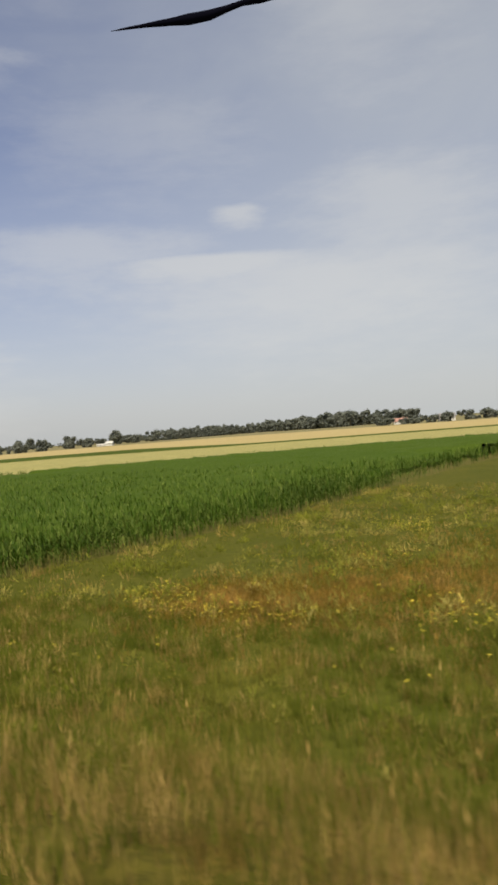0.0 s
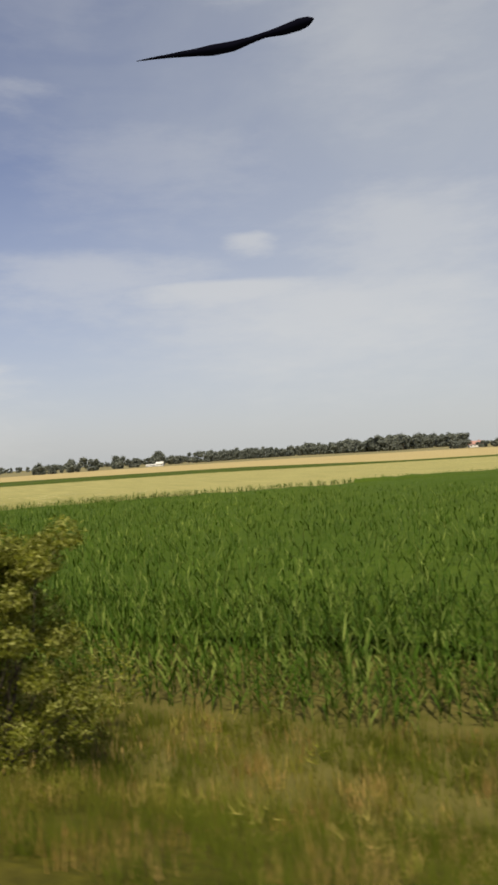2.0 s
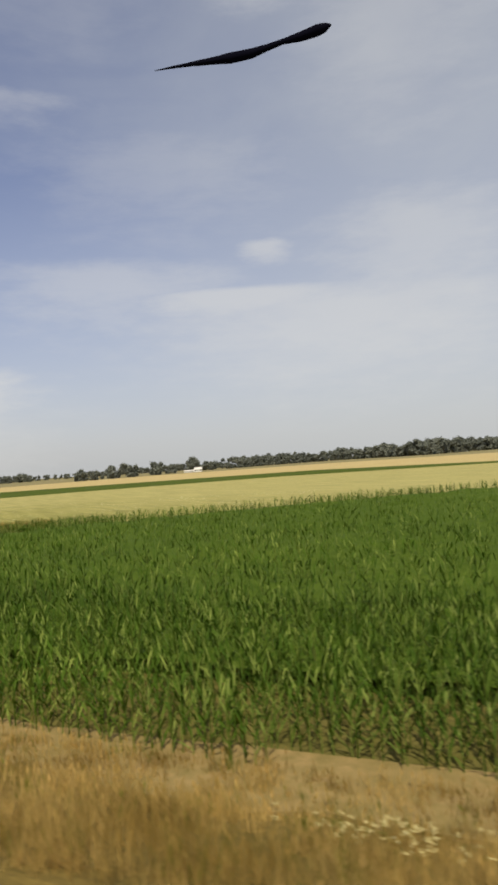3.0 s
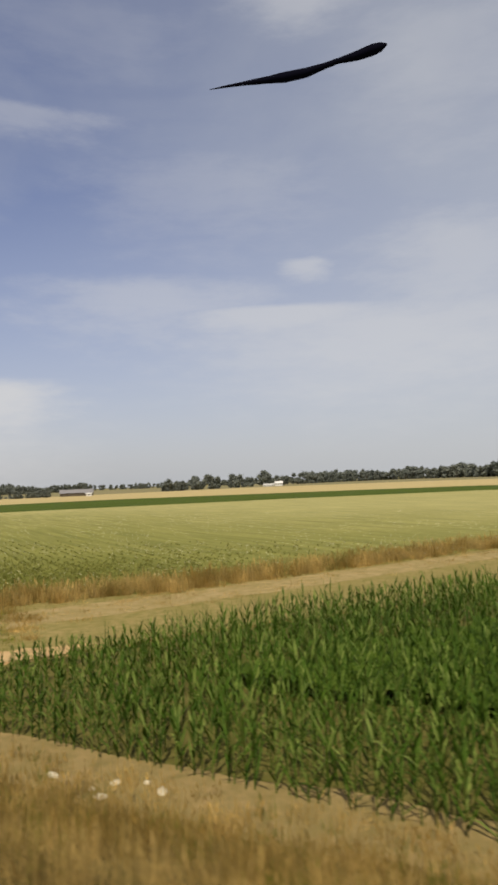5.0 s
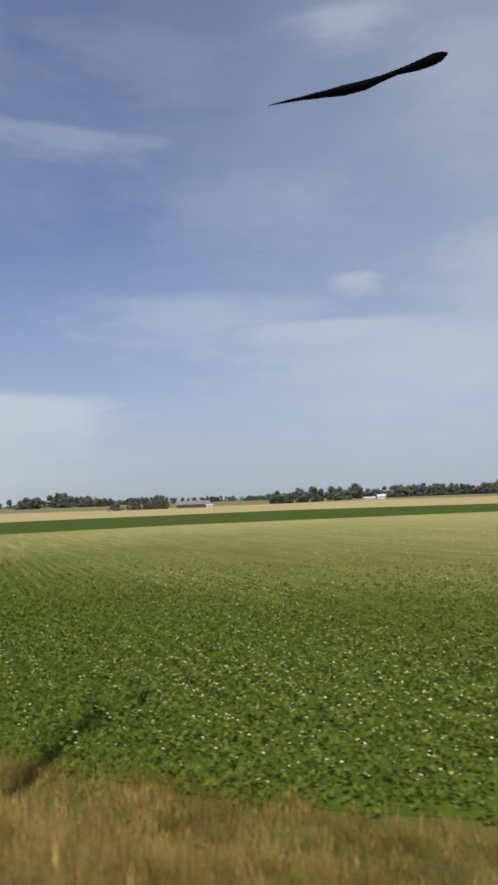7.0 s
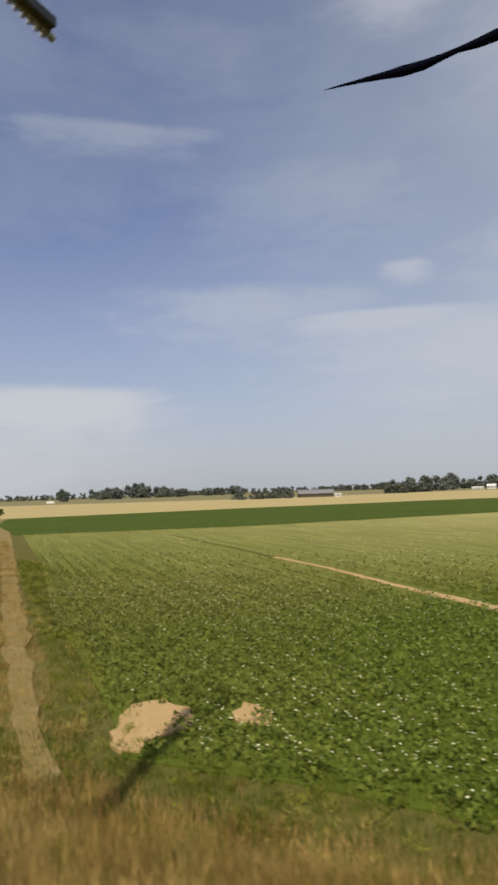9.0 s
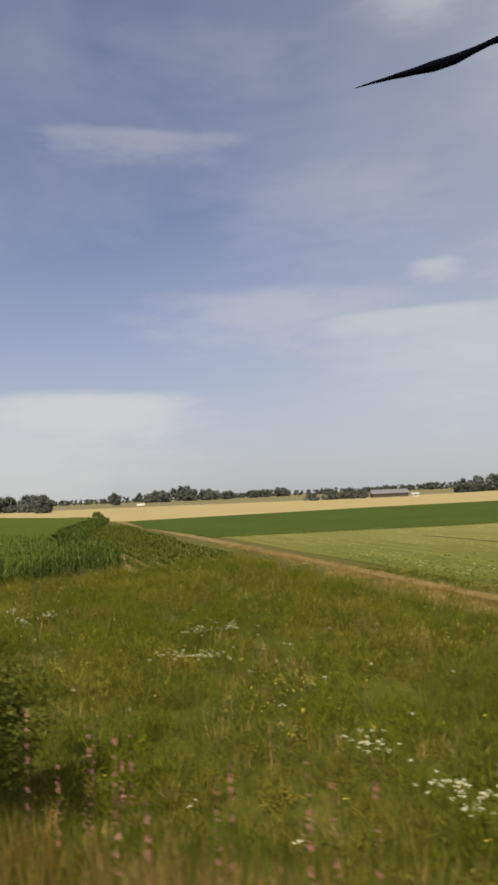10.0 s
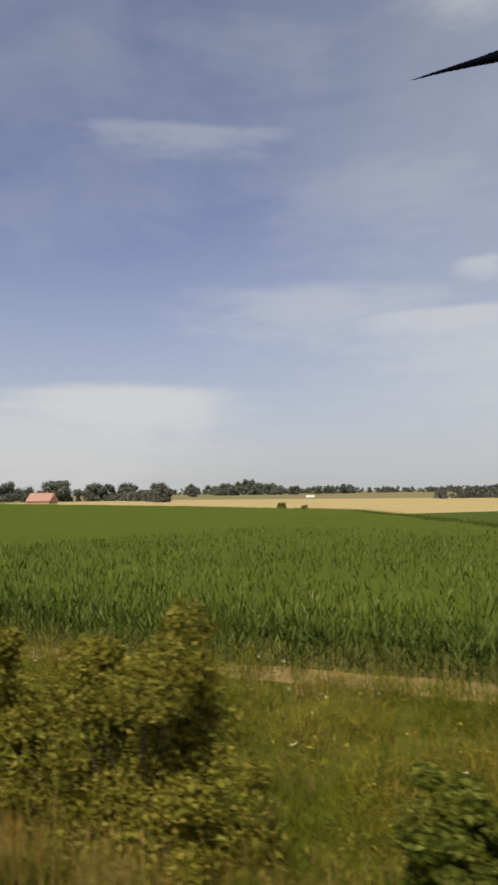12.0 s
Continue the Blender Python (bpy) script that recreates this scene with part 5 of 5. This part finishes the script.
def cabinet():
    x, y, top = -145.16, 3.4, 4.40
    z = float(ground_z(x, y)) - 0.1
    ob = thing("relay_cabinet", facing(x, y, z), "beige metal trackside cabinet with a pale lid", "cabinet")
    h, w, d = top - z, 0.39, 0.77
    one_box("body", (-w, 0, 0, d, 0.1, h - 0.09), M_CABINET, ob, 0.012)
    one_box("plinth", (-w - 0.02, 0.02, -0.02, d + 0.02, 0, 0.14), M_STONE, ob, 0.015, "concrete plinth")
    bm = bmesh.new()
    box(bm, -w - 0.018, 0.018, -0.018, d + 0.018, h - 0.075, h - 0.008, 0.008)
    lid = part("lid", bm, M_CABINET, ob)
    one_box("top_sheet", (-w + 0.005, -0.005, 0.005, d - 0.005, h - 0.012, h + 0.004), M_CABTOP, lid, 0.003, "pale weathered top sheet")
    for px, py in ((-w + 0.06, 0.04), (-0.06, d - 0.06), (-w + 0.06, d - 0.06)):
        bm = bmesh.new()
        rod(bm, (px, py, h), (px, py, h + 0.035), 0.016, 0.016, 8)
        rod(bm, (px, py, h + 0.035), (px, py, h + 0.05), 0.024, 0.018, 8)
        part("lifting_eye", bm, M_CABTOP, lid)
    door = one_box("door", (0.0, 0.012, 0.03, d - 0.03, 0.2, h - 0.12), M_CABINET, ob, 0.005)
    for py in (0.17, 0.52):
        for k in range(2):
            bm = bmesh.new()
            zz = h - 0.26 - 0.05 * k
            box(bm, 0.011, 0.02, py, py + 0.12, zz, zz + 0.016, 0.004)
            part("vent_louvre", bm, M_CABTOP, door)
    bm = bmesh.new()
    box(bm, 0.011, 0.03, d - 0.36, d - 0.3, h - 1.12, h - 0.98, 0.008)
    rod(bm, (0.03, d - 0.33, h - 1.05), (0.05, d - 0.33, h - 1.05), 0.018, 0.016, 8)
    part("lock", bm, M_STEEL, door, "small metal lock")
    bm = bmesh.new()
    rod(bm, (0.0, 0.05, h - 0.55), (0.016, 0.05, h - 0.55), 0.012, 0.012, 8)
    part("hinge_bolt", bm, M_DARK, door)


cabinet()


def signal_mast():
    x, y = -281.94, -19.19
    z = float(ground_z(x, y)) - 0.1
    ob = thing("signal_mast", facing(x, y, z), "black and white banded signal mast with a letter board", "signal mast")
    for lo, hi, r, mat, lab in ((0.0, 3.12, 0.105, M_WHITE, "white band"), (3.12, 4.57, 0.1, M_DARK, "black band"), (4.57, 5.1, 0.088, M_WHITE, "white band"), (5.1, 5.97, 0.083, M_WHITE, "white band"),
                                (5.97, 8.9, 0.08, M_DARK, "black band")):
        lo2, hi2 = max(0, lo - z), hi - z
        one_rod("pole_section", (0, 0, lo2), (0, 0, hi2), r, mat, ob, lab, 24)
    one_rod("collar", (0, 0, 5.06 - z), (0, 0, 5.13 - z), 0.1, M_WHITE, ob, "", 24)
    bd = one_box("letter_board", (-0.01, 0.01, -0.16, 0.16, 4.02 - z, 4.98 - z), M_BOARD, ob, 0.008, "grey-beige board with a black letter P")
    bd.matrix_local = pose(0.13, -0.02, 0.06, 0, 0, -6)
    for y0, y1, z0, z1 in ((-0.17, 0.17, 4.95, 4.99), (-0.17, 0.17, 4.01, 4.04), (-0.172, -0.158, 4.01, 4.99), (0.158, 0.172, 4.01, 4.99)):
        one_box("board_rim", (-0.014, 0.014, y0, y1, z0 - z, z1 - z), M_DARK, bd, 0.003)
    letters("letter", "P", 0.66, Matrix.Translation((0.012, 0.0, 4.55 - z)) @ Matrix.Rotation(radians(90), 4, "Z") @ Matrix.Rotation(radians(90), 4, "X"), M_DARK, bd, 0.003)
    one_box("rusty_plate", (0.12, 0.13, -0.1, 0.12, 3.6 - z, 4.0 - z), M_RUST, ob, 0.006, "rusted small plate")
    # ladder, its foot set away from the pole
    lad = new("ladder")
    lad.parent = ob
    foot, head = Vector((-1.28, 0.15, 0.0)), Vector((-0.48, 0.15, 9.0 - z))
    for dy in (-0.19, 0.19):
        one_rod("ladder_rail", foot + Vector((0, dy, 0)), head + Vector((0, dy, 0)), 0.028, M_DARK, lad, "", 8)
    k = 0
    while 0.36 + 0.67 * k < head.z:
        p = foot.lerp(head, (0.36 + 0.67 * k) / head.z)
        one_rod("rung", p + Vector((0, -0.19, 0)), p + Vector((0, 0.19, 0)), 0.022, M_DARK, lad, "", 6)
        k += 1
    for zz in (3.58, 6.42):
        p = foot.lerp(head, (zz - z) / head.z)
        for dy in (-0.19, 0.19):
            one_rod("ladder_stay", p + Vector((0, dy, 0)), (0, dy * 0.45, zz - z), 0.038, M_DARK, ob, "", 8)
    # bracket arms and grating above
    for dy in (-0.14, 0.14):
        one_rod("bracket_strut", (0.04, dy, 6.45 - z), (0.66 + 0.9 * (dy + 0.14), dy, 7.55 - z), 0.03, M_DARK, ob, "", 8)
        one_rod("bracket_arm", (0.0, dy, 7.3 - z), (1.3, dy, 7.72 - z), 0.035, M_DARK, ob, "", 8)
    one_box("bracket_clamp", (-0.09, 0.1, -0.15, 0.15, 6.38 - z, 6.5 - z), M_DARK, ob, 0.01)
    grate = new("platform_grating")
    grate.parent = ob
    for k in range(16):
        a = k / 15
        one_rod("grate_bar", (0.1 + 1.3 * a, -0.3, 7.4 + 0.4 * a - z), (0.1 + 1.3 * a, 0.3, 7.4 + 0.4 * a - z), 0.008, M_DARK, grate, "", 4)
    for k in range(9):
        yy = -0.3 + 0.6 * k / 8
        one_rod("grate_bar", (0.1, yy, 7.4 - z), (1.4, yy, 7.8 - z), 0.008, M_DARK, grate, "", 4)


signal_mast()


def field_stone(x, y, w, d, h, turn, seed):
    rng = np.random.default_rng(seed)
    ob = thing("field_stone", pose(x, y, 0.04, 0, 0, turn), "pale flat stone lying on bare earth at the maize edge", "stone", "stones at the maize edge")
    bm = bmesh.new()
    bmesh.ops.create_icosphere(bm, subdivisions=2, radius=1.0)
    for v in bm.verts:
        k = 1 + 0.28 * noise.noise(v.co * 1.6 + Vector((seed, 0, 0))) + 0.03 * rng.normal()
        v.co = Vector((v.co.x * w / 2 * k, v.co.y * d / 2 * k, max(-0.2, v.co.z) * h * k))
    part("stone_body", bm, M_STONE, ob)


for k, (x, y, w, d) in enumerate(((-136.6, 10.5, 0.3, 0.16), (-135.3, 10.2, 0.26, 0.18), (-135.4, 10.7, 0.22, 0.15), (-134.5, 10.75, 0.3, 0.16), (-135.6, 10.35, 0.13, 0.1), (-134.9, 10.9, 0.12, 0.1))):
    field_stone(x, y, w, d, 0.055, 40 * k, 300 + k)

# ---- bushes along the line ----
WIL = "tall pale green willow bush on the railway verge"
for k, (x, y, w, h) in enumerate(((-58.3, 8.9, 2.6, 3.6), (-59.9, 8.6, 3.3, 4.9), (-62.0, 8.7, 3.6, 5.0))):
    bush(x, y, w, h, M_WILLOW, WIL, 40 + k, 23000, 0.105, 0.36, "willow_bush", 3.0, 30, "willow bushes")
for k, (x, y, w, h) in enumerate(((-63.9, 8.5, 3.2, 3.9), (-65.4, 8.7, 3.2, 3.8), (-67.0, 8.4, 3.2, 3.7), (-68.9, 8.5, 3.0, 3.5))):
    bush(x, y, w, h, M_SCRUB, "dense olive green leafy bush beside the willows", 144 + k, 26000, 0.075, 0.44, "bush", 3.0, 14, "scrub beside the willows")
for k, (x, y, w, h) in enumerate(((-58.6, 6.3, 2.2, 1.0), (-60.6, 6.1, 2.4, 1.15), (-62.8, 6.2, 2.4, 1.1), (-65.0, 6.2, 2.4, 1.2), (-67.2, 6.4, 2.2, 1.1), (-69.0, 6.8, 1.8, 1.0))):
    bush(x, y, w, h, M_SCRUB, "low leafy green scrub before the hedge", 244 + k, 11000, 0.065, 0.45, "bush", 1.6, 6, "scrub beside the willows")
bush(-145.6, 7.1, 2.3, 2.3, M_DARKSCRUB, "dark brown loose scrub bush in dry grass", 45, 12000, 0.085, 0.5, spikes=16, taper=0.4)
bush(-150.4, 6.6, 1.6, 1.2, M_DARKSCRUB, "small dark scrub bush in dry grass", 46, 3500, 0.06)
bush(-243.7, -7.3, 2.3, 2.4, M_BUSH, "dark green rounded bush beside the track", 47, 22000, 0.085, 0.5, spikes=8)
bush(-245.4, -7.5, 2.5, 2.6, M_BUSH, "dark green rounded bush beside the track", 48, 24000, 0.085, 0.5, spikes=8)
bush(-263.4, -11.8, 3.0, 4.4, M_BUSH, "tall dark green bush in the meadow", 49, 42000, 0.085, 0.55, spikes=6, taper=0.85)
bush(-265.2, -12.6, 1.6, 1.3, M_SCRUB, "low olive green bush in the meadow", 50, 5000, 0.07)
bush(-268.0, -12.9, 1.8, 1.2, M_SCRUB, "low olive green bush in the meadow", 59, 6000, 0.07)
bush(-272.3, -14.6, 1.2, 1.0, M_BUSH, "low dark green bush in the meadow", 51, 6000, 0.07)
bush(-275.4, -14.7, 1.7, 1.9, M_BUSH, "dark green broad-leaved bush on the verge", 52, 14000, 0.09, 0.6)
bush(-292.6, -18.4, 2.2, 2.0, M_OLIVE, "yellowish green bush behind pink flowers", 53, 14000, 0.08, 0.55, spikes=8, taper=0.45)
bush(-296.8, -19.2, 2.3, 3.0, M_OLIVE, "yellowish green bush behind pink flowers", 54, 30000, 0.085, 0.55, spikes=12, taper=0.45)
bush(-298.6, -21.0, 2.2, 1.5, M_OLIVE, "low olive green bush behind pink flowers", 58, 14000, 0.08, 0.5)
bush(-303.0, -22.0, 2.4, 1.6, M_SCRUB, "spreading olive green bush on the verge", 55, 18000, 0.085, 0.5)
bush(-306.2, -23.4, 2.0, 1.4, M_SCRUB, "spreading olive green bush on the verge", 56, 16000, 0.085, 0.5)
bush(-309.4, -24.4, 2.9, 2.5, M_OLIVE, "spreading olive green bush on the verge", 57, 26000, 0.085, 0.5)


bush(-311.6, -25.2, 2.6, 2.3, M_OLIVE, "spreading olive green bush on the verge", 60, 20000, 0.085, 0.5)


def flower_heads(name, q, low, high, size, material, label, rng, per=4):
    m = len(q)
    z = ground_z(q[:, 0], q[:, 1]) + rng.uniform(low, high, m)
    c = np.repeat(np.stack([q[:, 0], q[:, 1], z], -1), per, 0) + rng.normal(0, size * 1.3, (m * per, 3)) * np.array([1, 1, 0.5])
    k = len(c)
    s = size * rng.uniform(0.5, 1.2, (k, 1))
    V = np.stack([c + s * np.array(d) for d in ((-1, -0.4, 0.1), (0.2, -1, -0.2), (1, 0.3, 0.15), (-0.2, 1, -0.1))], 1)
    T = np.array([(0, 1, 2), (0, 2, 3)])
    return gather(name, [(V.reshape(-1, 3), (np.arange(k)[:, None, None] * 4 + T[None]).reshape(-1, 3))], material, label, "flowers")


M_PALE = paint("pale_yellow_petal", (0.46, 0.39, 0.16), (0.36, 0.30, 0.12), 0.4, 0.7)


def wild_flowers():
    rng = np.random.default_rng(61)
    q = clumpy(scatter(MEADOW, 2, rng), rng, 1.0, -0.3)
    flower_heads("daisies", q, 0.35, 0.6, 0.022, M_PETAL, "clumps of white daisies in the meadow", rng, 6)
    q = clumpy(np.concatenate([scatter(MEADOW, 3, rng), strip_points(8, -26, 11, 24, 8, rng)]), rng, 3.0, -0.15)
    flower_heads("yellow_weeds", q, 0.3, 0.6, 0.018, M_YELLOW, "yellow flowering weeds among the grass", rng, 5)
    q = np.concatenate([scatter([(-11.4, 16.4), (-9.6, 14.6), (-6.0, 14.2), (-5.0, 15.2), (-8.6, 16.2), (-10.4, 18)], 26, rng), scatter([(-7.3, 29.5), (-4, 30.8), (-3.8, 25.5)], 24, rng),
                                                np.array([[-264.1, -2.7]]) + rng.normal(0, 0.5, (50, 2)), np.array([[-270.5, -4.1]]) + rng.normal(0, 0.6, (30, 2)), np.array([[-281.4, -6.0]]) + rng.normal(0, 0.4, (30, 2)),
                        scatter([(-288.5, 1.7), (-288.4, 6), (-287.6, 11.6), (-284.3, 18.1), (-281.5, 11.9), (-284.9, 2)], 7, rng)])
    flower_heads("mustard_weeds", q, 0.3, 0.62, 0.013, M_YELLOW, "dense patch of yellow flowering weeds", rng, 6)
    q = np.concatenate([np.array([[x, y]]) + rng.normal(0, 0.26, (22, 2)) for x, y in ((-278.1, 0.1), (-270.4, 0.7), (-269.7, 1.6), (-268.5, -2.2), (-267.6, -1.7), (-260.6, -5.3), (-258.7, -6.0), (-258.3, -6.3), (-288.2, -11.7), (-280.2, -10.4), (-281.8, -11.0), (-289.6, -4.7), (-289.2, -3.6), (-288.4, -2.4), (-287.6, -1.4), (-290.0, -7.5), (-279.9, -0.4), (-277.8, -1.0), (-292.2, -5.6))])
    flower_heads("daisy_clumps", q, 0.4, 0.62, 0.018, M_PETAL, "thick clumps of white daisies beside the maize", rng, 8)
    q = strip_points(-34, -40, 5.0, 7.5, 1.0, rng)
    flower_heads("ragwort", q, 0.6, 0.9, 0.035, M_YELLOW, "single yellow ragwort flowers on the verge", rng, 9)
    q = np.concatenate([np.array([[-78.43, 9.06]]) + rng.normal(0, 0.45, (70, 2)), np.array([[-87.37, 8.88]]) + rng.normal(0, 0.5, (90, 2)), scatter([(-160.4, 11.8), (-161.0, 13.9), (-160.6, 14.5), (-158.9, 13.1), (-159.6, 12.0), (-158.9, 11.3), (-159.7, 11.1)], 34, rng)])
    flower_heads("pale_blossom", q, 0.2, 0.45, 0.013, M_PALE, "low weeds with pale yellowish blossom", rng, 8)
    # fireweed: upright pink spikes
    bits = []
    for x0, x1, n0, n1, d in ((-285, -301, 3.4, 6.4, 17), (-246, -262, 3.4, 6.0, 1.6)):
        p = strip_points(x0, x1, n0, n1, d, rng)
        for k in range(22):
            m = len(p)
            f = k / 21
            c = np.stack([p[:, 0], p[:, 1], ground_z(p[:, 0], p[:, 1]) + (0.3 + 0.75 * f + rng.normal(0, 0.02, m)) * (0.75 + 0.55 * np.abs(np.sin(p[:, 0] * 9.7)))], -1)
            bits.append(leaf_strips(c, rng.uniform(0, 6.28, m), 0.03 * (1.3 - f) * rng.uniform(0.4, 1.5, m), np.full(m, 0.028), rng.uniform(0.02, 0.07, m), np.full(m, 0.01), rng, 2))
    gather("fireweed", bits, M_PINK, "tall pink fireweed spikes on the verge", "flowers")


wild_flowers()

# ---- the far edge of the fields ----
k = 100
for x, y, w, h in ((-434, 441, 8.5, 10), (-432, 455, 7, 8), (-439, 491, 16, 12.1), (-441, 524, 12, 10.8), (-451, 577, 14, 13.0), (-458, 620, 13, 10.5), (-492, 728, 16, 17.8), (-481, 747, 18, 11.5),
                   (-470, 777, 21, 14.8), (-462, 806, 19, 11), (-906, 605, 21, 13), (-946, 697, 25, 18), (-925, 711, 17, 12), (-902, 725, 14, 13.8)):
    tree(x, y, w, h, k)
    k += 1
for x, y, w, h in ((-994, 673, 27, 14), (-994, 736, 40, 18.3), (-997, 797, 32, 14.6), (-975, 815, 19, 10), (-942, 840, 19, 10), (-926, 853, 14, 11), (-907, 867, 28, 12),
                   (-699, 182, 13, 10), (-675, 203, 17, 11), (-660, 217, 9, 10), (-661, 229, 9, 8.5), (-659, 245, 9, 9), (-653, 251, 10, 6), (-558, 187, 7, 8.4), (-819, 451, 10, 11), (-938, 614, 26, 12.5), (-949, 739, 34, 12)):
    tree(x, y, w * 1.1, h * 1.25, k)
    k += 1
for x, y, w, h in ((-80, 509, 9, 6), (-91, 535, 8, 5), (-107, 540, 7, 6), (-114, 552, 10, 7), (-70, 530, 9, 6), (-55, 498, 7, 7), (-42, 547, 13, 8), (-28, 553, 12, 8.5)):
    tree(x, y, w, h, k)
    k += 1
for x, y, w, h in ((-464, 298, 9, 4.6), (-459, 308, 10, 5), (-455, 317, 8, 4.4), (-451, 319, 5.5, 6.8), (-445, 320, 7, 6.2)):
    bush(x, y, w, h, M_CROWN, "dark hedge bush beside the field barn", k, 2600, 0.6, 0.8, "hedge_bush", group="hedge by the barn")
    k += 1
for x, y, w, h in ((-423, 116, 3.2, 2.1), (-405.5, 104, 2.5, 1.6)):
    bush(x, y, w, h, M_BUSH, "small round bush between the maize and the wheat", k, 900, 0.3, 0.8, "field_bush")
    k += 1
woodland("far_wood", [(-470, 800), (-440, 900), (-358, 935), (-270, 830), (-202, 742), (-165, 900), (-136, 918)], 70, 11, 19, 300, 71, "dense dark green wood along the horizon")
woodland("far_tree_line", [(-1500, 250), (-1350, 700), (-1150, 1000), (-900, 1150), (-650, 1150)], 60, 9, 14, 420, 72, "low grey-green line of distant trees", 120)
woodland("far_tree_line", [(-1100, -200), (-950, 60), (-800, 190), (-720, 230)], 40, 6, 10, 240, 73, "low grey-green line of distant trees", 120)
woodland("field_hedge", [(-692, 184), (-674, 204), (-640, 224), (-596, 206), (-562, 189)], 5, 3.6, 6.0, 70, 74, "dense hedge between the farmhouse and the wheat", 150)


def house(x, y, turn, w, d, wall, ridge, label, roof_mat, wall_mat, windows=4, name="farmhouse", chimney=True):
    ob = thing(name, pose(x, y, 0, 0, 0, turn), label, "house" if name == "farmhouse" else name)
    one_box("wall", (-w / 2, w / 2, -d / 2, d / 2, -0.2, wall), wall_mat, ob)
    bm = bmesh.new()
    e = 0.5
    v = [bm.verts.new(p) for p in ((-w / 2 - e, -d / 2 - e, wall), (w / 2 + e, -d / 2 - e, wall), (w / 2 + e, d / 2 + e, wall), (-w / 2 - e, d / 2 + e, wall), (-w / 2 - e, 0, ridge), (w / 2 + e, 0, ridge))]
    for f in ((0, 1, 5, 4), (2, 3, 4, 5), (0, 4, 3), (1, 2, 5), (3, 2, 1, 0)):
        bm.faces.new([v[i] for i in f])
    roof = part("roof", bm, roof_mat, ob)
    if chimney:
        one_box("chimney", (w * 0.2, w * 0.2 + 0.7, -0.35, 0.35, ridge - 1.2, ridge + 0.7), roof_mat, roof)
    for k in range(windows):
        px = -w / 2 + w * (k + 0.5) / windows
        win = one_box("window", (px - 0.55, px + 0.55, -d / 2 - 0.06, -d / 2 + 0.02, wall * 0.38, wall * 0.8), M_WHITE, ob)
        one_box("pane", (px - 0.45, px + 0.45, -d / 2 - 0.08, -d / 2 - 0.05, wall * 0.42, wall * 0.76), M_GLASS, win)
    return ob


house(-408, 590, 20, 7, 6, 2.6, 4.6, "white farmhouse in front of dark trees", M_PLASTER, M_PLASTER, 3)
house(-422, 596, 20, 10, 5, 1.6, 2.6, "low white farm building beside the farmhouse", M_PLASTER, M_PLASTER, 4, "farm_building", False)
house(-440, 343, 38, 21, 9, 2.2, 4.6, "long low field barn with a grey roof", M_SLATE, M_BARK, 0, "barn", False)
house(-417, 329, 38, 3.5, 2.4, 1.6, 2.2, "small white hut beside the barn", M_PLASTER, M_PLASTER, 1, "hut", False)
house(-600, 147, 30, 12, 8, 1.4, 5.4, "low farmhouse with a large red tiled roof and brick walls", M_TILE, M_TILE, 4)
house(-627, 128, 30, 9, 6, 2.4, 3.2, "low white outbuilding near the red-roofed farmhouse", M_PLASTER, M_PLASTER, 2, "outbuilding", False)
house(-98, 552, 15, 11, 8, 2.4, 5.2, "farmhouse with a large red tiled roof among trees", M_TILE, M_PLASTER, 4)
house(-60, 540, 15, 12, 9, 2.8, 6.2, "farmhouse with a grey roof among trees", M_SLATE, M_PLASTER, 4)


# unidentified white object; its board shape and the unseen posts are added
def white_field_object(x, y, turn, length, label):
    ob = thing("white_field_object", pose(x, y, 0.1, 0, 0, turn), label, "sign board")
    one_box("board", (-length / 2, length / 2, -0.06, 0.06, 2.75, 3.45), M_WHITE, ob, 0.02)
    for px in (-length * 0.4, length * 0.4):
        one_rod("post", (px, 0.11, -0.2), (px, 0.11, 3.4), 0.05, M_STEEL, ob, "thin added steel post", 8)


white_field_object(-434, 144, 40, 2.8, "white object in the wheat, built as a board on two added posts")


def smear():
    """A long dark smear of the window pane, added as a far-off body against the sky: bearing and height of points along
    it, and its half thickness there.
    """
    spine = ((119.8, 31.35, 0.02), (118.1, 31.55, 0.10), (116.4, 31.70, 0.18), (114.8, 31.80, 0.26), (113.0, 31.90, 0.37), (111.2, 32.05, 0.38), (109.8, 32.30, 0.24), (108.4, 32.55, 0.21), (106.8, 32.70, 0.34), (105.4, 32.90, 0.42), (104.6, 33.00, 0.32), (104.1, 33.10, 0.06))
    bm = bmesh.new()
    last = None
    for f in np.linspace(0, len(spine) - 1, 45):
        b, h, r = (float(np.interp(f, range(len(spine)), [p[j] for p in spine])) for j in range(3))
        out = Vector((math.cos(radians(h)) * math.cos(radians(b)), math.cos(radians(h)) * math.sin(radians(b)), math.sin(radians(h))))
        side = Vector((-math.sin(radians(b)), math.cos(radians(b)), 0))
        up = out.cross(side) * (1 if out.cross(side).z > 0 else -1)
        c, r = Vector((-150, 0, 4)) + out * 4300, radians(r) * 4300 * (1 + 0.14 * noise.noise(Vector((f * 0.9, 0, 0))))
        ring = [bm.verts.new(c + (out * math.cos(t) + up * math.sin(t)) * r) for t in np.linspace(0, 2 * math.pi, 10, endpoint=False)]
        if last:
            for j in range(10):
                bm.faces.new((last[j], last[(j + 1) % 10], ring[(j + 1) % 10], ring[j]))
        else:
            bm.faces.new(ring[::-1])
        last = ring
    bm.faces.new(last)
    for f in bm.faces:
        f.smooth = True
    tagged(part("dark_smear", bm, M_SMEAR), "long thin dark smear of the window pane, set far off against the sky", "smear", kind="structure")


smear()
